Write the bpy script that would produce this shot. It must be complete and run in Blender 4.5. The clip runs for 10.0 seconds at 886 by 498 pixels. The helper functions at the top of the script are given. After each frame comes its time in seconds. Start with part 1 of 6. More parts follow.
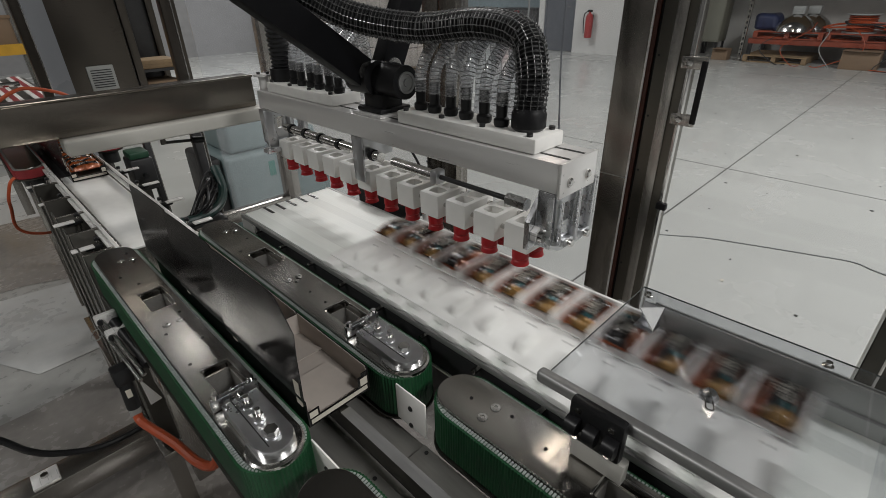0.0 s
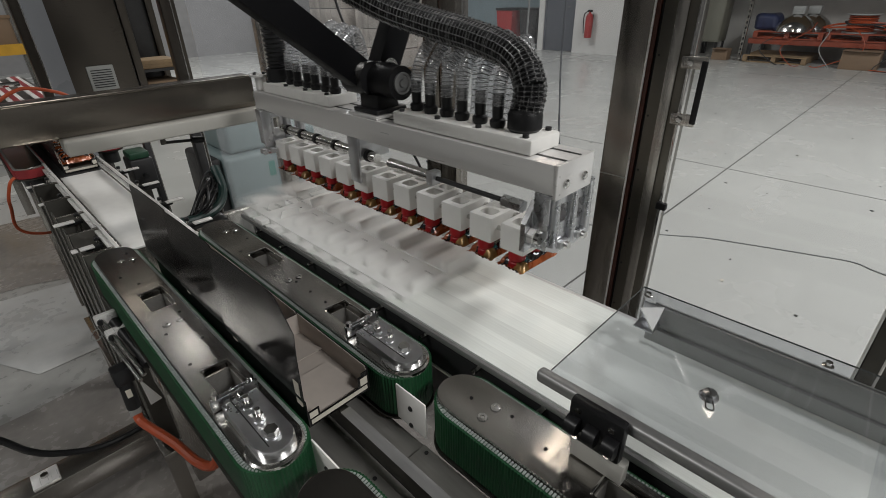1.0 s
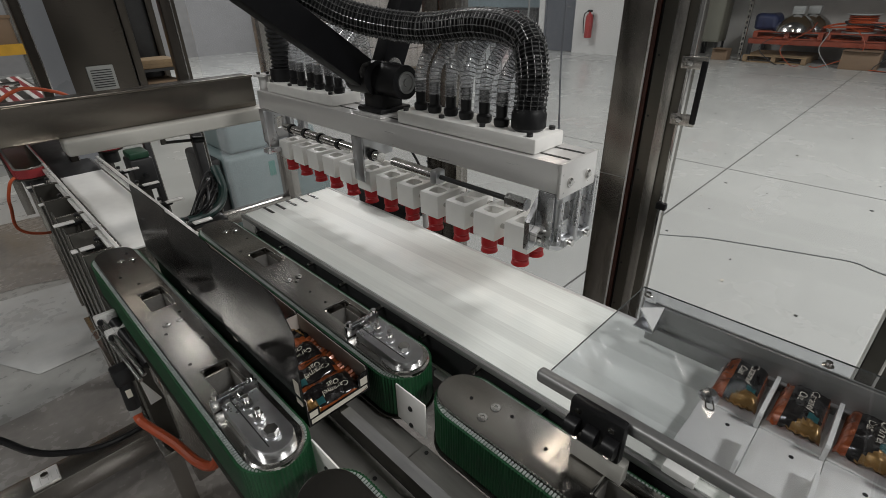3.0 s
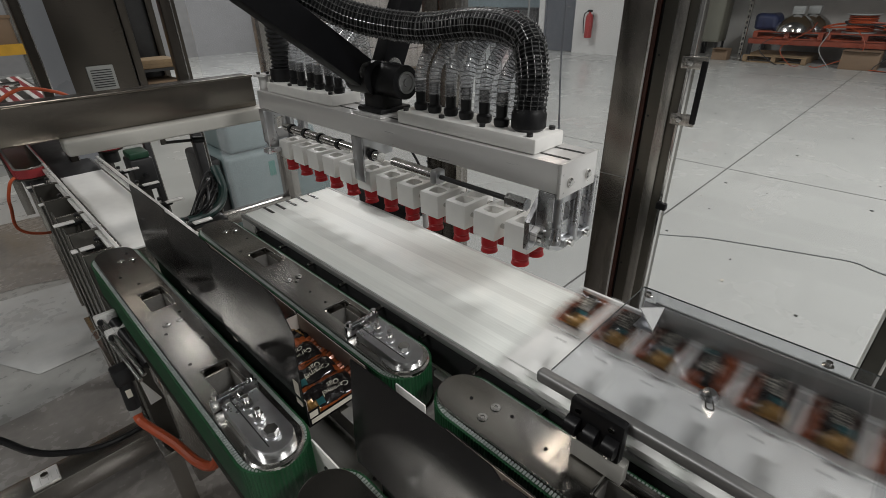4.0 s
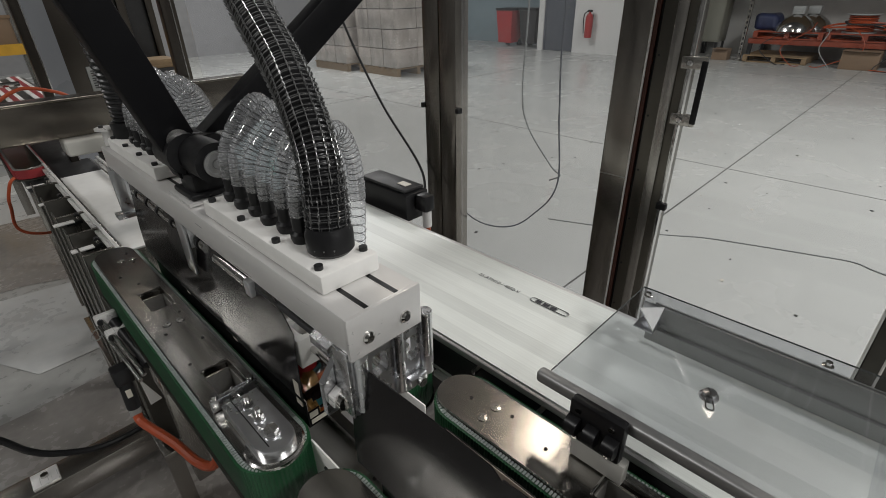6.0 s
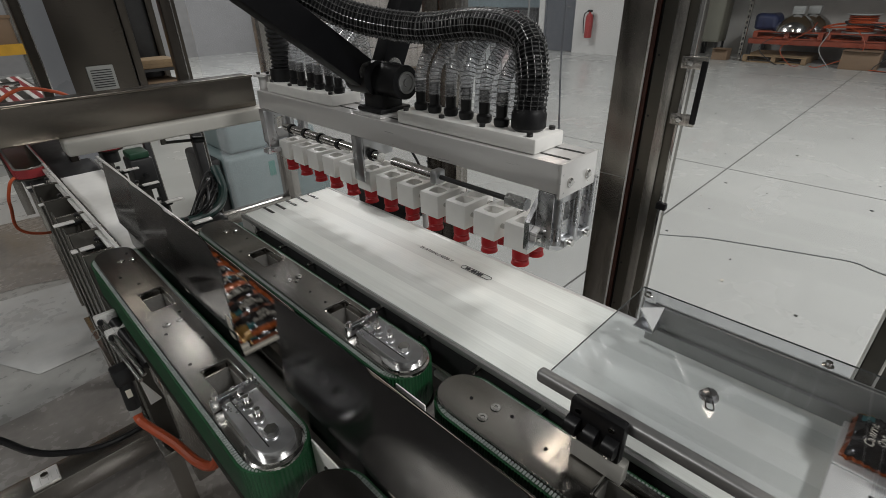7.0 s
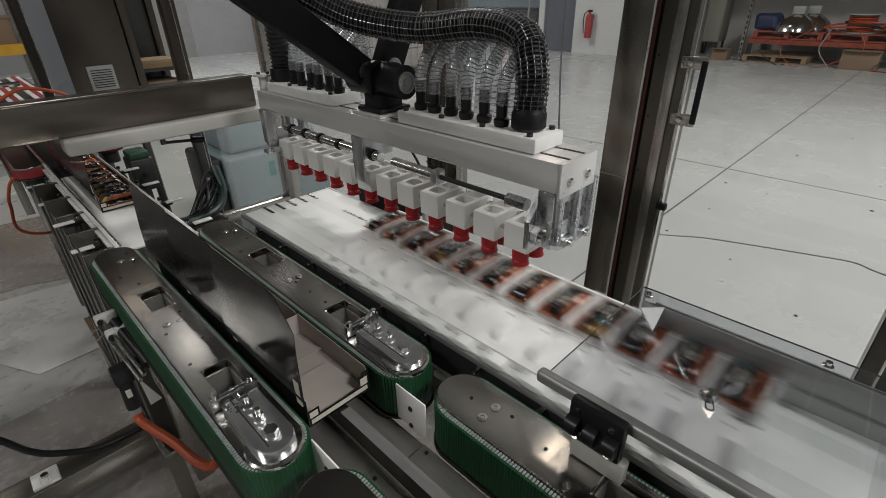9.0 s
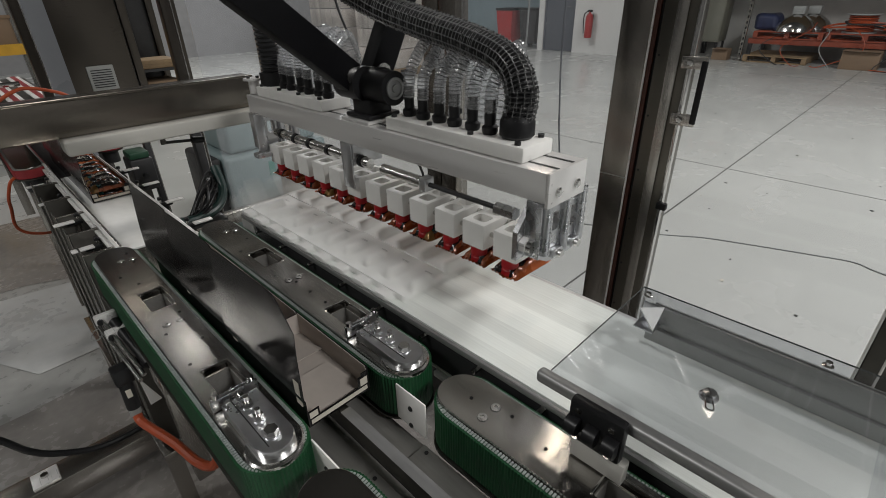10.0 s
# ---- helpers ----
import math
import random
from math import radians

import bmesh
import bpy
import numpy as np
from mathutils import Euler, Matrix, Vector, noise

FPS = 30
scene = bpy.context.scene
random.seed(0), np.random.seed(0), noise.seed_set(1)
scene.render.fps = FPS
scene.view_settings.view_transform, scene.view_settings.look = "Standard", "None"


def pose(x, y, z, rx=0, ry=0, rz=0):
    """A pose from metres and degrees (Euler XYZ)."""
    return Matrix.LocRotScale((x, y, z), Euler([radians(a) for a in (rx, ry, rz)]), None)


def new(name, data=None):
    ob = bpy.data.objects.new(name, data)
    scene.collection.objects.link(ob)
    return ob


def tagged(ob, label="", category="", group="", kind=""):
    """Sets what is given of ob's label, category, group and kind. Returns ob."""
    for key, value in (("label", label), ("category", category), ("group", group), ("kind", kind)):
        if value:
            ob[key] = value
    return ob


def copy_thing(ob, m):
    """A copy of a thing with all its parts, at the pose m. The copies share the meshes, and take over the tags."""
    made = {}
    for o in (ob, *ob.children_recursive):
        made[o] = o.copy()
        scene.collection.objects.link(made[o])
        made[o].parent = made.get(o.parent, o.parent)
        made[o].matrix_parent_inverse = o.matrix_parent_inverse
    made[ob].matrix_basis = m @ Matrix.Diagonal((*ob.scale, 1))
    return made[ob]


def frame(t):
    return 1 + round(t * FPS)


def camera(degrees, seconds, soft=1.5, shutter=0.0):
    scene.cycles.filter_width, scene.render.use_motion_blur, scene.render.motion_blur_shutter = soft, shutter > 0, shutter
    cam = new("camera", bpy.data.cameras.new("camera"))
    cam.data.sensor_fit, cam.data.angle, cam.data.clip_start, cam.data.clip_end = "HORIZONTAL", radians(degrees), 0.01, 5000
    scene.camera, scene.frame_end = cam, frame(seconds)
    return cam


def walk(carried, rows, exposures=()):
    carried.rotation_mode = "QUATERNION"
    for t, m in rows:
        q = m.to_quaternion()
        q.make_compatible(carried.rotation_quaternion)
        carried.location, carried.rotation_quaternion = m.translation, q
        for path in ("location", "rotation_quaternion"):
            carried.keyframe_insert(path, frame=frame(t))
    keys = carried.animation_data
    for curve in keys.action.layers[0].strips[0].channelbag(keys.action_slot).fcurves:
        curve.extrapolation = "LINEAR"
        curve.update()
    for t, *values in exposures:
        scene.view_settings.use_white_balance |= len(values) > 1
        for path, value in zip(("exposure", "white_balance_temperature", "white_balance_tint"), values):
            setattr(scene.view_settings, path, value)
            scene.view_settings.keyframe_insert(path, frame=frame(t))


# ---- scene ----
from mathutils.bvhtree import BVHTree

# world: y runs along the packing belt, x across it, the camera stands beside the carton line
EYE = Vector((0.0, 0.0, 1.38))
RIGHT, UP, BACK = Vector((0.7036, -0.7104, -0.0186)), Vector((0.3479, 0.3215, 0.8807)), Vector((-0.6196, -0.6261, 0.4734))
POSE = Matrix.Translation(EYE) @ Matrix((RIGHT, UP, BACK)).transposed().to_4x4().to_quaternion().normalized().to_matrix().to_4x4()
cam = camera(85.57, 10.0, soft=0.7, shutter=0.5)
walk(cam, [(0.0, POSE), (10.0, POSE)], exposures=[(0.0, 0.0), (10.0, 0.0)])

# ---- light: a closed hall with high-bay lamps ----
world = bpy.data.worlds.new("hall_dusk")
scene.world = world
world.use_nodes = True
world.node_tree.nodes["Background"].inputs[0].default_value = (0.75, 0.85, 1.0, 1)
world.node_tree.nodes["Background"].inputs[1].default_value = 0.05


def lamp(name, x, y, z, sx, sy, watts, colour=(1.0, 0.99, 0.972)):
    data = bpy.data.lights.new(name, "AREA")
    data.shape, data.size, data.size_y, data.energy, data.color = "RECTANGLE", sx, sy, watts, colour
    ob = new(name, data)
    ob.location = (x, y, z)
    return tagged(ob, kind="structure")


for lx, ly, lz, power, size in ((3.95, 2.0, 5.5, 34, 0.6), (1.5, 7.5, 5.5, 6, 0.25), (5.5, 8.8, 5.5, 310, 2.4), (8.5, 4.5, 5.5, 14, 1.0), (5.8, -2.2, 5.5, 370, 1.6), (0.8, -4.8, 5.2, 310, 1.4), (-3.6, 2.2, 5.0, 110, 1.4), (-2.6, 7.2, 5.2, 60, 1.0)):
    lamp("high_bay_light", lx, ly, lz, size, size, power, (1.0, 0.86, 0.72) if power == 34 else (1.0, 0.99, 0.972))
# ---- materials ----
def node_mat(name):
    m = bpy.data.materials.new(name)
    m.use_nodes = True
    return m, m.node_tree.nodes, m.node_tree.links, m.node_tree.nodes["Principled BSDF"]


def surface(name, colour, rough=0.5, metal=0.0, vary=0.15, scale=30.0, bump=0.0, stretch=(1, 1, 1), big=4.0, rvary=0.12, coat=0.0, spread=0.0, spec=0.5):
    """Colour, roughness and relief varied at a fine and a coarse scale, at real size; stretch draws the grain out."""
    m, n, l, b = node_mat(name)
    tc = n.new("ShaderNodeTexCoord")
    mp = n.new("ShaderNodeMapping")
    mp.inputs["Scale"].default_value = stretch
    l.new(tc.outputs["Object"], mp.inputs[0])
    fine, coarse = n.new("ShaderNodeTexNoise"), n.new("ShaderNodeTexNoise")
    fine.inputs["Scale"].default_value, fine.inputs["Detail"].default_value = scale, 5
    coarse.inputs["Scale"].default_value, coarse.inputs["Detail"].default_value = big, 3
    l.new(mp.outputs[0], fine.inputs[0])
    l.new(tc.outputs["Object"], coarse.inputs[0])
    mix = n.new("ShaderNodeMath")
    mix.operation = "ADD"
    l.new(fine.outputs[0], mix.inputs[0])
    l.new(coarse.outputs[0], mix.inputs[1])
    last = mix
    if spread:
        info = n.new("ShaderNodeObjectInfo")
        off = n.new("ShaderNodeMath")
        off.operation, off.inputs[1].default_value = "MULTIPLY_ADD", spread
        l.new(info.outputs["Random"], off.inputs[0])
        l.new(mix.outputs[0], off.inputs[2])
        last = off
    ramp = n.new("ShaderNodeMapRange")
    ramp.inputs[1].default_value, ramp.inputs[2].default_value = 0.6, 1.4 + spread
    ramp.inputs[3].default_value, ramp.inputs[4].default_value = 1 - vary, 1 + vary
    l.new(last.outputs[0], ramp.inputs[0])
    hue = n.new("ShaderNodeHueSaturation")
    hue.inputs["Color"].default_value = (*colour, 1)
    l.new(ramp.outputs[0], hue.inputs["Value"])
    l.new(hue.outputs[0], b.inputs["Base Color"])
    rr = n.new("ShaderNodeMapRange")
    rr.inputs[1].default_value, rr.inputs[2].default_value = 0.6, 1.4
    rr.inputs[3].default_value, rr.inputs[4].default_value = max(0.02, rough - rvary), min(1, rough + rvary)
    l.new(mix.outputs[0], rr.inputs[0])
    l.new(rr.outputs[0], b.inputs["Roughness"])
    b.inputs["Metallic"].default_value = metal
    b.inputs["Coat Weight"].default_value = coat
    b.inputs["Specular IOR Level"].default_value = spec
    if bump:
        bp = n.new("ShaderNodeBump")
        bp.inputs["Strength"].default_value, bp.inputs["Distance"].default_value = bump, 0.002
        l.new(fine.outputs[0], bp.inputs["Height"])
        l.new(bp.outputs[0], b.inputs["Normal"])
    return m


def clear(name, colour=(1, 1, 1), rough=0.03, face=0.05, graze=0.55, haze=0.0):
    """Clear plastic: mostly see-through, with gloss that grows towards grazing angles."""
    m, n, l, b = node_mat(name)
    out = n["Material Output"]
    see, gloss, lay, mp, mixs = n.new("ShaderNodeBsdfTransparent"), n.new("ShaderNodeBsdfGlossy"), n.new("ShaderNodeLayerWeight"), n.new("ShaderNodeMath"), n.new("ShaderNodeMixShader")
    see.inputs[0].default_value = (*colour, 1)
    gloss.inputs["Roughness"].default_value = rough
    lay.inputs["Blend"].default_value = 0.5
    mp.operation, mp.inputs[1].default_value = "POWER", 4.0
    sc = n.new("ShaderNodeMath")
    sc.operation, sc.inputs[1].default_value, sc.inputs[2].default_value = "MULTIPLY_ADD", graze, face
    l.new(lay.outputs["Facing"], mp.inputs[0])
    l.new(mp.outputs[0], sc.inputs[0])
    l.new(sc.outputs[0], mixs.inputs[0])
    l.new(see.outputs[0], mixs.inputs[1])
    l.new(gloss.outputs[0], mixs.inputs[2])
    last = mixs
    if haze:
        milk, both = n.new("ShaderNodeBsdfDiffuse"), n.new("ShaderNodeMixShader")
        milk.inputs[0].default_value = (0.8, 0.81, 0.83, 1)
        both.inputs[0].default_value = haze
        l.new(mixs.outputs[0], both.inputs[1])
        l.new(milk.outputs[0], both.inputs[2])
        last = both
    l.new(last.outputs[0], out.inputs[0])
    return m


STEEL = surface("brushed stainless steel", (0.44, 0.42, 0.39), 0.25, 1.0, 0.04, 60, 0.004, (14, 14, 0.6), 3, rvary=0.04)
STEEL_Y = surface("brushed stainless plate", (0.37, 0.355, 0.33), 0.20, 1.0, 0.12, 60, 0.006, (9, 0.5, 9), 4, rvary=0.035)
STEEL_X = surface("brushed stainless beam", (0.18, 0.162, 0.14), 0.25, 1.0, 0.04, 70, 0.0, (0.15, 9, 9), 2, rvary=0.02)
BRIGHT = surface("polished steel", (0.62, 0.61, 0.59), 0.17, 1.0, 0.1, 80, 0.0)
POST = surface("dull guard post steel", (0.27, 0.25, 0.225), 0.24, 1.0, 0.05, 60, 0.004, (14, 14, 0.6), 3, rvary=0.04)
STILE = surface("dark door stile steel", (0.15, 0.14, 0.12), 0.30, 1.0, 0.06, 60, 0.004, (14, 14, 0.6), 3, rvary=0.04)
ALU = surface("anodised aluminium", (0.70, 0.69, 0.675), 0.30, 0.32, 0.025, 120, 0.0, (1, 0.05, 1), 3, rvary=0.05)
ALU_RAW = surface("machined aluminium", (0.60, 0.605, 0.62), 0.33, 1.0, 0.10, 60, 0.0)
WHITE = surface("white acetal plastic", (0.85, 0.84, 0.81), 0.42, 0, 0.06, 50, 0.03, spread=0.25)
TRAY_WHITE = surface("scuffed white tray plastic", (0.80, 0.80, 0.78), 0.45, 0, 0.07, 40, 0.04, big=12)
BELT = surface("off-white polyurethane belt", (0.75, 0.775, 0.74), 0.38, 0, 0.19, 40, 0.05, (12, 0.3, 12), 5, spread=0.9, rvary=0.06)
GREEN = surface("green ribbed belt rubber", (0.005, 0.055, 0.018), 0.55, 0, 0.35, 40, 0.1, big=9)
GREEN_PALE = surface("worn pale belt teeth", (0.30, 0.33, 0.315), 0.5, 0, 0.3, 60, 0.1)
BLACK = surface("matt black plastic", (0.009, 0.009, 0.010), 0.4, 0, 0.3, 60, 0.0, spec=0.35)
CARBON = surface("black carbon tube", (0.004, 0.004, 0.005), 0.5, 0, 0.2, 80, 0.0, spec=0.15)
WIRE = surface("grey wire mesh", (0.20, 0.20, 0.20), 0.28, 0.7, 0.2, 60)
RUBBER = surface("black corrugated hose", (0.014, 0.014, 0.015), 0.3, 0, 0.3, 80, 0.0, spec=0.4)
RED = surface("red silicone", (0.36, 0.008, 0.012), 0.38, 0, 0.15, 60, 0.03)
ORANGE = surface("orange cable sheath", (0.36, 0.058, 0.015), 0.45, 0, 0.15, 60, 0.02)
DARK = surface("dark painted steel", (0.025, 0.025, 0.026), 0.45, 0.2, 0.3, 30, 0.05)
CARD = surface("black printed carton board", (0.010, 0.0095, 0.010), 0.20, 0, 0.2, 12, 0.008, big=9, spec=0.3, rvary=0.04, coat=0.05)
RAIL = surface("bright drawn rail", (0.78, 0.77, 0.75), 0.34, 0.25, 0.08, 80, 0.0)
BAR = surface("dull grey flat bar", (0.36, 0.36, 0.355), 0.45, 0.7, 0.1, 40, 0.02, (8, 0.5, 8))
CARD_IN = surface("white carton board", (0.47, 0.42, 0.38), 0.75, 0, 0.08, 60, 0.05)
FILM_O = surface("orange foil wrapper", (0.23, 0.055, 0.014), 0.24, 0.2, 0.5, 50, 0.5, big=25, coat=0.3)
FILM_S = surface("bare silver foil", (0.50, 0.46, 0.40), 0.2, 1.0, 0.3, 50, 0.4, big=25)
FILM_K = surface("dark foil wrapper", (0.014, 0.012, 0.012), 0.15, 0.2, 0.5, 45, 0.5, big=22, coat=0.5)
FILM_Y = surface("gold foil wrapper", (0.25, 0.14, 0.04), 0.33, 0.45, 0.4, 60, 0.5, big=22, coat=0.5)
FILM_T = surface("teal printed foil", (0.03, 0.13, 0.14), 0.25, 0.2, 0.4, 50, 0.5, coat=0.4)
INK = surface("black print", (0.03, 0.03, 0.035), 0.6, 0, 0.3, 90)
CREAM = surface("cream print", (0.62, 0.58, 0.50), 0.5, 0, 0.1, 90)
FLOOR = surface("sealed grey concrete floor", (0.50, 0.51, 0.49), 0.26, 0, 0.06, 2.5, 0.01, big=0.7, rvary=0.06)
WALL_DIM = surface("grey sheet cladding", (0.14, 0.14, 0.14), 0.7, 0, 0.1, 6, 0.03, big=0.7)
WALL = surface("white painted wall", (0.66, 0.66, 0.64), 0.7, 0, 0.06, 6, 0.03, big=0.7)
WALL_EAST = surface("darker white wall paint", (0.45, 0.45, 0.43), 0.7, 0, 0.12, 6, 0.03, big=0.9)
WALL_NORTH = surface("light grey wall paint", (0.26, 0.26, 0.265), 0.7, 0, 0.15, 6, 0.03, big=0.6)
CABINET = surface("dark brushed cabinet steel", (0.08, 0.071, 0.062), 0.30, 1.0, 0.08, 50, 0.004, (0.3, 9, 9), 3, rvary=0.04)
GREYDOOR = surface("grey painted door", (0.11, 0.12, 0.14), 0.5, 0, 0.12, 8, 0.02)
CEIL = surface("dark ceiling sheet", (0.10, 0.10, 0.10), 0.8, 0, 0.1, 3)
PC = clear("clear polycarbonate", (0.95, 0.955, 0.965), 0.05, 0.035, 0.5)
# a little milky white mixed in, which veils what stands behind the pane
PC_HAZY = clear("hazy polycarbonate", (0.95, 0.955, 0.965), 0.06, 0.04, 0.5, 0.07)
PC_COVER = clear("clear cover polycarbonate", (0.87, 0.88, 0.895), 0.03, 0.045, 0.6)
PC_EDGE = surface("sheet edge", (0.10, 0.11, 0.11), 0.3, 0, 0.1, 30)
TUBE = clear("clear vacuum tube", (0.94, 0.95, 0.965), 0.12, 0.16, 0.7, 0.18)
PALLET_RED = surface("orange-red painted pallet timber", (0.27, 0.055, 0.026), 0.7, 0, 0.3, 20, 0.1, (1, 6, 6))
TIMBER = surface("bare timber", (0.26, 0.18, 0.10), 0.75, 0, 0.3, 20, 0.1, (1, 6, 6))
BROWN = surface("brown cardboard", (0.22, 0.15, 0.095), 0.8, 0, 0.12, 14, 0.05)
FILM_WRAP = surface("stretch-wrapped cartons", (0.46, 0.42, 0.38), 0.18, 0, 0.4, 7, 1.0, (1, 1, 0.3), 2.5, coat=1.0)
TEAL = surface("pale teal moulded plastic", (0.22, 0.285, 0.29), 0.5, 0, 0.1, 20, 0.03)
REDP = surface("red painted metal", (0.40, 0.02, 0.02), 0.4, 0, 0.15, 20)
YELLOW = surface("yellow painted steel", (0.55, 0.30, 0.02), 0.5, 0, 0.2, 15)
BLUE = surface("blue printed sack", (0.016, 0.025, 0.075), 0.5, 0, 0.4, 15, 0.2)
PINK = surface("worn red conveyor strip", (0.30, 0.03, 0.035), 0.45, 0, 0.3, 40, 0.05)
GREY = surface("grey plastic", (0.30, 0.31, 0.30), 0.5, 0, 0.1, 30, 0.02)
# two floor tones with the machine's shade mixed into stained concrete
SHADEFLOOR = surface("stained concrete in painted shade", (0.17, 0.16, 0.15), 0.24, 0, 0.22, 30, 0.02, big=2.2)
HALFSHADEFLOOR = surface("worn concrete in lighter painted shade", (0.25, 0.25, 0.24), 0.30, 0, 0.2, 20, 0.03, big=1.6)
# paler concrete that stands for light falling on the floor
LITFLOOR = surface("pale concrete with light painted in", (0.36, 0.365, 0.36), 0.32, 0, 0.14, 25, 0.02, big=3.0)
GUIDE = surface("ivory guide plastic", (0.52, 0.51, 0.47), 0.45, 0, 0.06, 40)
MIST = surface("pale grey polythene", (0.25, 0.26, 0.28), 0.3, 0, 0.12, 5, 0.1, big=2)
BEDPLATE = surface("worn grey bed plate", (0.33, 0.32, 0.30), 0.42, 0.5, 0.15, 30, 0.02, (6, 0.6, 6), 6)
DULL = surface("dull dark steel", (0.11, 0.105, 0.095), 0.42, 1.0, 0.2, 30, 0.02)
# ---- mesh tools ----
def finish(bm, smooth=28):
    me = bpy.data.meshes.new("mesh")
    bmesh.ops.recalc_face_normals(bm, faces=bm.faces)
    bm.to_mesh(me)
    bm.free()
    if smooth:
        for p in me.polygons:
            p.use_smooth = True
        me.set_sharp_from_angle(angle=radians(smooth))
    return me


def part(name, bm, material, parent=None, label="", at=None):
    """One mesh object under a thing or a part; a bmesh or a finished mesh."""
    me = bm if isinstance(bm, bpy.types.Mesh) else finish(bm)
    if not me.materials:
        for mt in (material if isinstance(material, (list, tuple)) else [material]):
            me.materials.append(mt)
    ob = new(name, me)
    ob.parent = parent
    if at is not None:
        ob.matrix_basis = at if isinstance(at, Matrix) else Matrix.Translation(at)
    return tagged(ob, label)


def thing(name, label, category, group="", at=(0, 0, 0), kind=""):
    ob = new(name)
    ob.empty_display_size = 0.05
    ob.location = at
    return tagged(ob, label, category, group, kind)


def block(lo, hi, bevel=0.0, bm=None, mi=0, seg=2):
    """A box between two corners, its edges rounded."""
    bm = bm or bmesh.new()
    c = [(a + b) / 2 for a, b in zip(lo, hi)]
    s = [abs(b - a) for a, b in zip(lo, hi)]
    r = bmesh.ops.create_cube(bm, size=1, matrix=Matrix.Translation(c) @ Matrix.Diagonal((*s, 1)))
    vs = r["verts"]
    fs = {f for v in vs for f in v.link_faces}
    for f in fs:
        f.material_index = mi
    if bevel:
        es = list({e for v in vs for e in v.link_edges})
        bmesh.ops.bevel(bm, geom=es, offset=bevel, segments=seg, affect="EDGES", profile=0.5, clamp_overlap=True)
    return bm


def rod(a, b, r, seg=20, bm=None, r2=None, mi=0, caps=True):
    bm = bm or bmesh.new()
    seg = seg if seg in (6, 8) else max(seg, 14)
    a, b = Vector(a), Vector(b)
    m = Matrix.Translation((a + b) / 2) @ (b - a).to_track_quat("Z", "Y").to_matrix().to_4x4()
    res = bmesh.ops.create_cone(bm, cap_ends=caps, segments=seg, radius1=r, radius2=r if r2 is None else r2, depth=(b - a).length, matrix=m)
    for f in {f for v in res["verts"] for f in v.link_faces}:
        f.material_index = mi
    return bm


def lathe(profile, seg=24, bm=None, at=(0, 0, 0), axis=(0, 0, 1), mi=0):
    """Turns (radius, height) pairs about an axis."""
    bm = bm or bmesh.new()
    m = Matrix.Translation(at) @ Vector(axis).to_track_quat("Z", "Y").to_matrix().to_4x4()
    rings = []
    for r, h in profile:
        rings.append([bm.verts.new(m @ Vector((r * math.cos(2 * math.pi * k / seg), r * math.sin(2 * math.pi * k / seg), h))) for k in range(seg)])
    for p, q in zip(rings, rings[1:]):
        for k in range(seg):
            f = bm.faces.new((p[k], p[(k + 1) % seg], q[(k + 1) % seg], q[k]))
            f.material_index = mi
    for ring in (rings[0], rings[-1]):
        if (ring[0].co - ring[seg // 2].co).length > 1e-5:
            bm.faces.new(ring).material_index = mi
    return bm


def spline(points, n):
    """A smooth curve through the points."""
    pts = [Vector(p) for p in points]
    pts = [2 * pts[0] - pts[1]] + pts + [2 * pts[-1] - pts[-2]]
    out = []
    spans = len(pts) - 3
    for i in range(n + 1):
        u = i / n * spans
        k = min(int(u), spans - 1)
        t = u - k
        a, b, c, d = pts[k:k + 4]
        out.append(0.5 * (2 * b + (c - a) * t + (2 * a - 5 * b + 4 * c - d) * t * t + (3 * b - a - 3 * c + d) * t ** 3))
    return out


def sweep(path, radius, seg=10, bm=None, mi=0, caps=True):
    """A tube along a path; radius a number or a function of the step."""
    bm = bm or bmesh.new()
    side = None
    rings = []
    for i, p in enumerate(path):
        d = (path[min(i + 1, len(path) - 1)] - path[max(i - 1, 0)]).normalized()
        if side is None:
            side = d.orthogonal().normalized()
        side = (side - side.dot(d) * d).normalized()
        up = d.cross(side)
        r = radius(i) if callable(radius) else radius
        rings.append([bm.verts.new(p + r * (math.cos(2 * math.pi * k / seg) * side + math.sin(2 * math.pi * k / seg) * up)) for k in range(seg)])
    for a, b in zip(rings, rings[1:]):
        for k in range(seg):
            bm.faces.new((a[k], a[(k + 1) % seg], b[(k + 1) % seg], b[k])).material_index = mi
    if caps:
        bm.faces.new(rings[0]).material_index = mi
        bm.faces.new(rings[-1]).material_index = mi
    return bm


def outline(points, z0, z1, bevel=0.0, bm=None, mi=0):
    """A flat outline in x and y, raised from z0 to z1."""
    bm = bm or bmesh.new()
    lo = [bm.verts.new((x, y, z0)) for x, y in points]
    hi = [bm.verts.new((x, y, z1)) for x, y in points]
    n = len(points)
    fs = [bm.faces.new(lo[::-1]), bm.faces.new(hi)]
    fs += [bm.faces.new((lo[i], lo[(i + 1) % n], hi[(i + 1) % n], hi[i])) for i in range(n)]
    for f in fs:
        f.material_index = mi
    if bevel:
        es = [e for e in fs[1].edges]
        bmesh.ops.bevel(bm, geom=es, offset=bevel, segments=2, affect="EDGES", profile=0.5)
    return bm


def stadium(xc, y0, y1, r, seg=16):
    """A track outline along y with round ends, from y0 to y1 over all."""
    pts = [(xc + r * math.cos(a), y1 - r + r * math.sin(a)) for a in [math.pi * k / seg for k in range(seg + 1)]]
    return pts + [(xc + r * math.cos(a), y0 + r + r * math.sin(a)) for a in [math.pi + math.pi * k / seg for k in range(seg + 1)]]


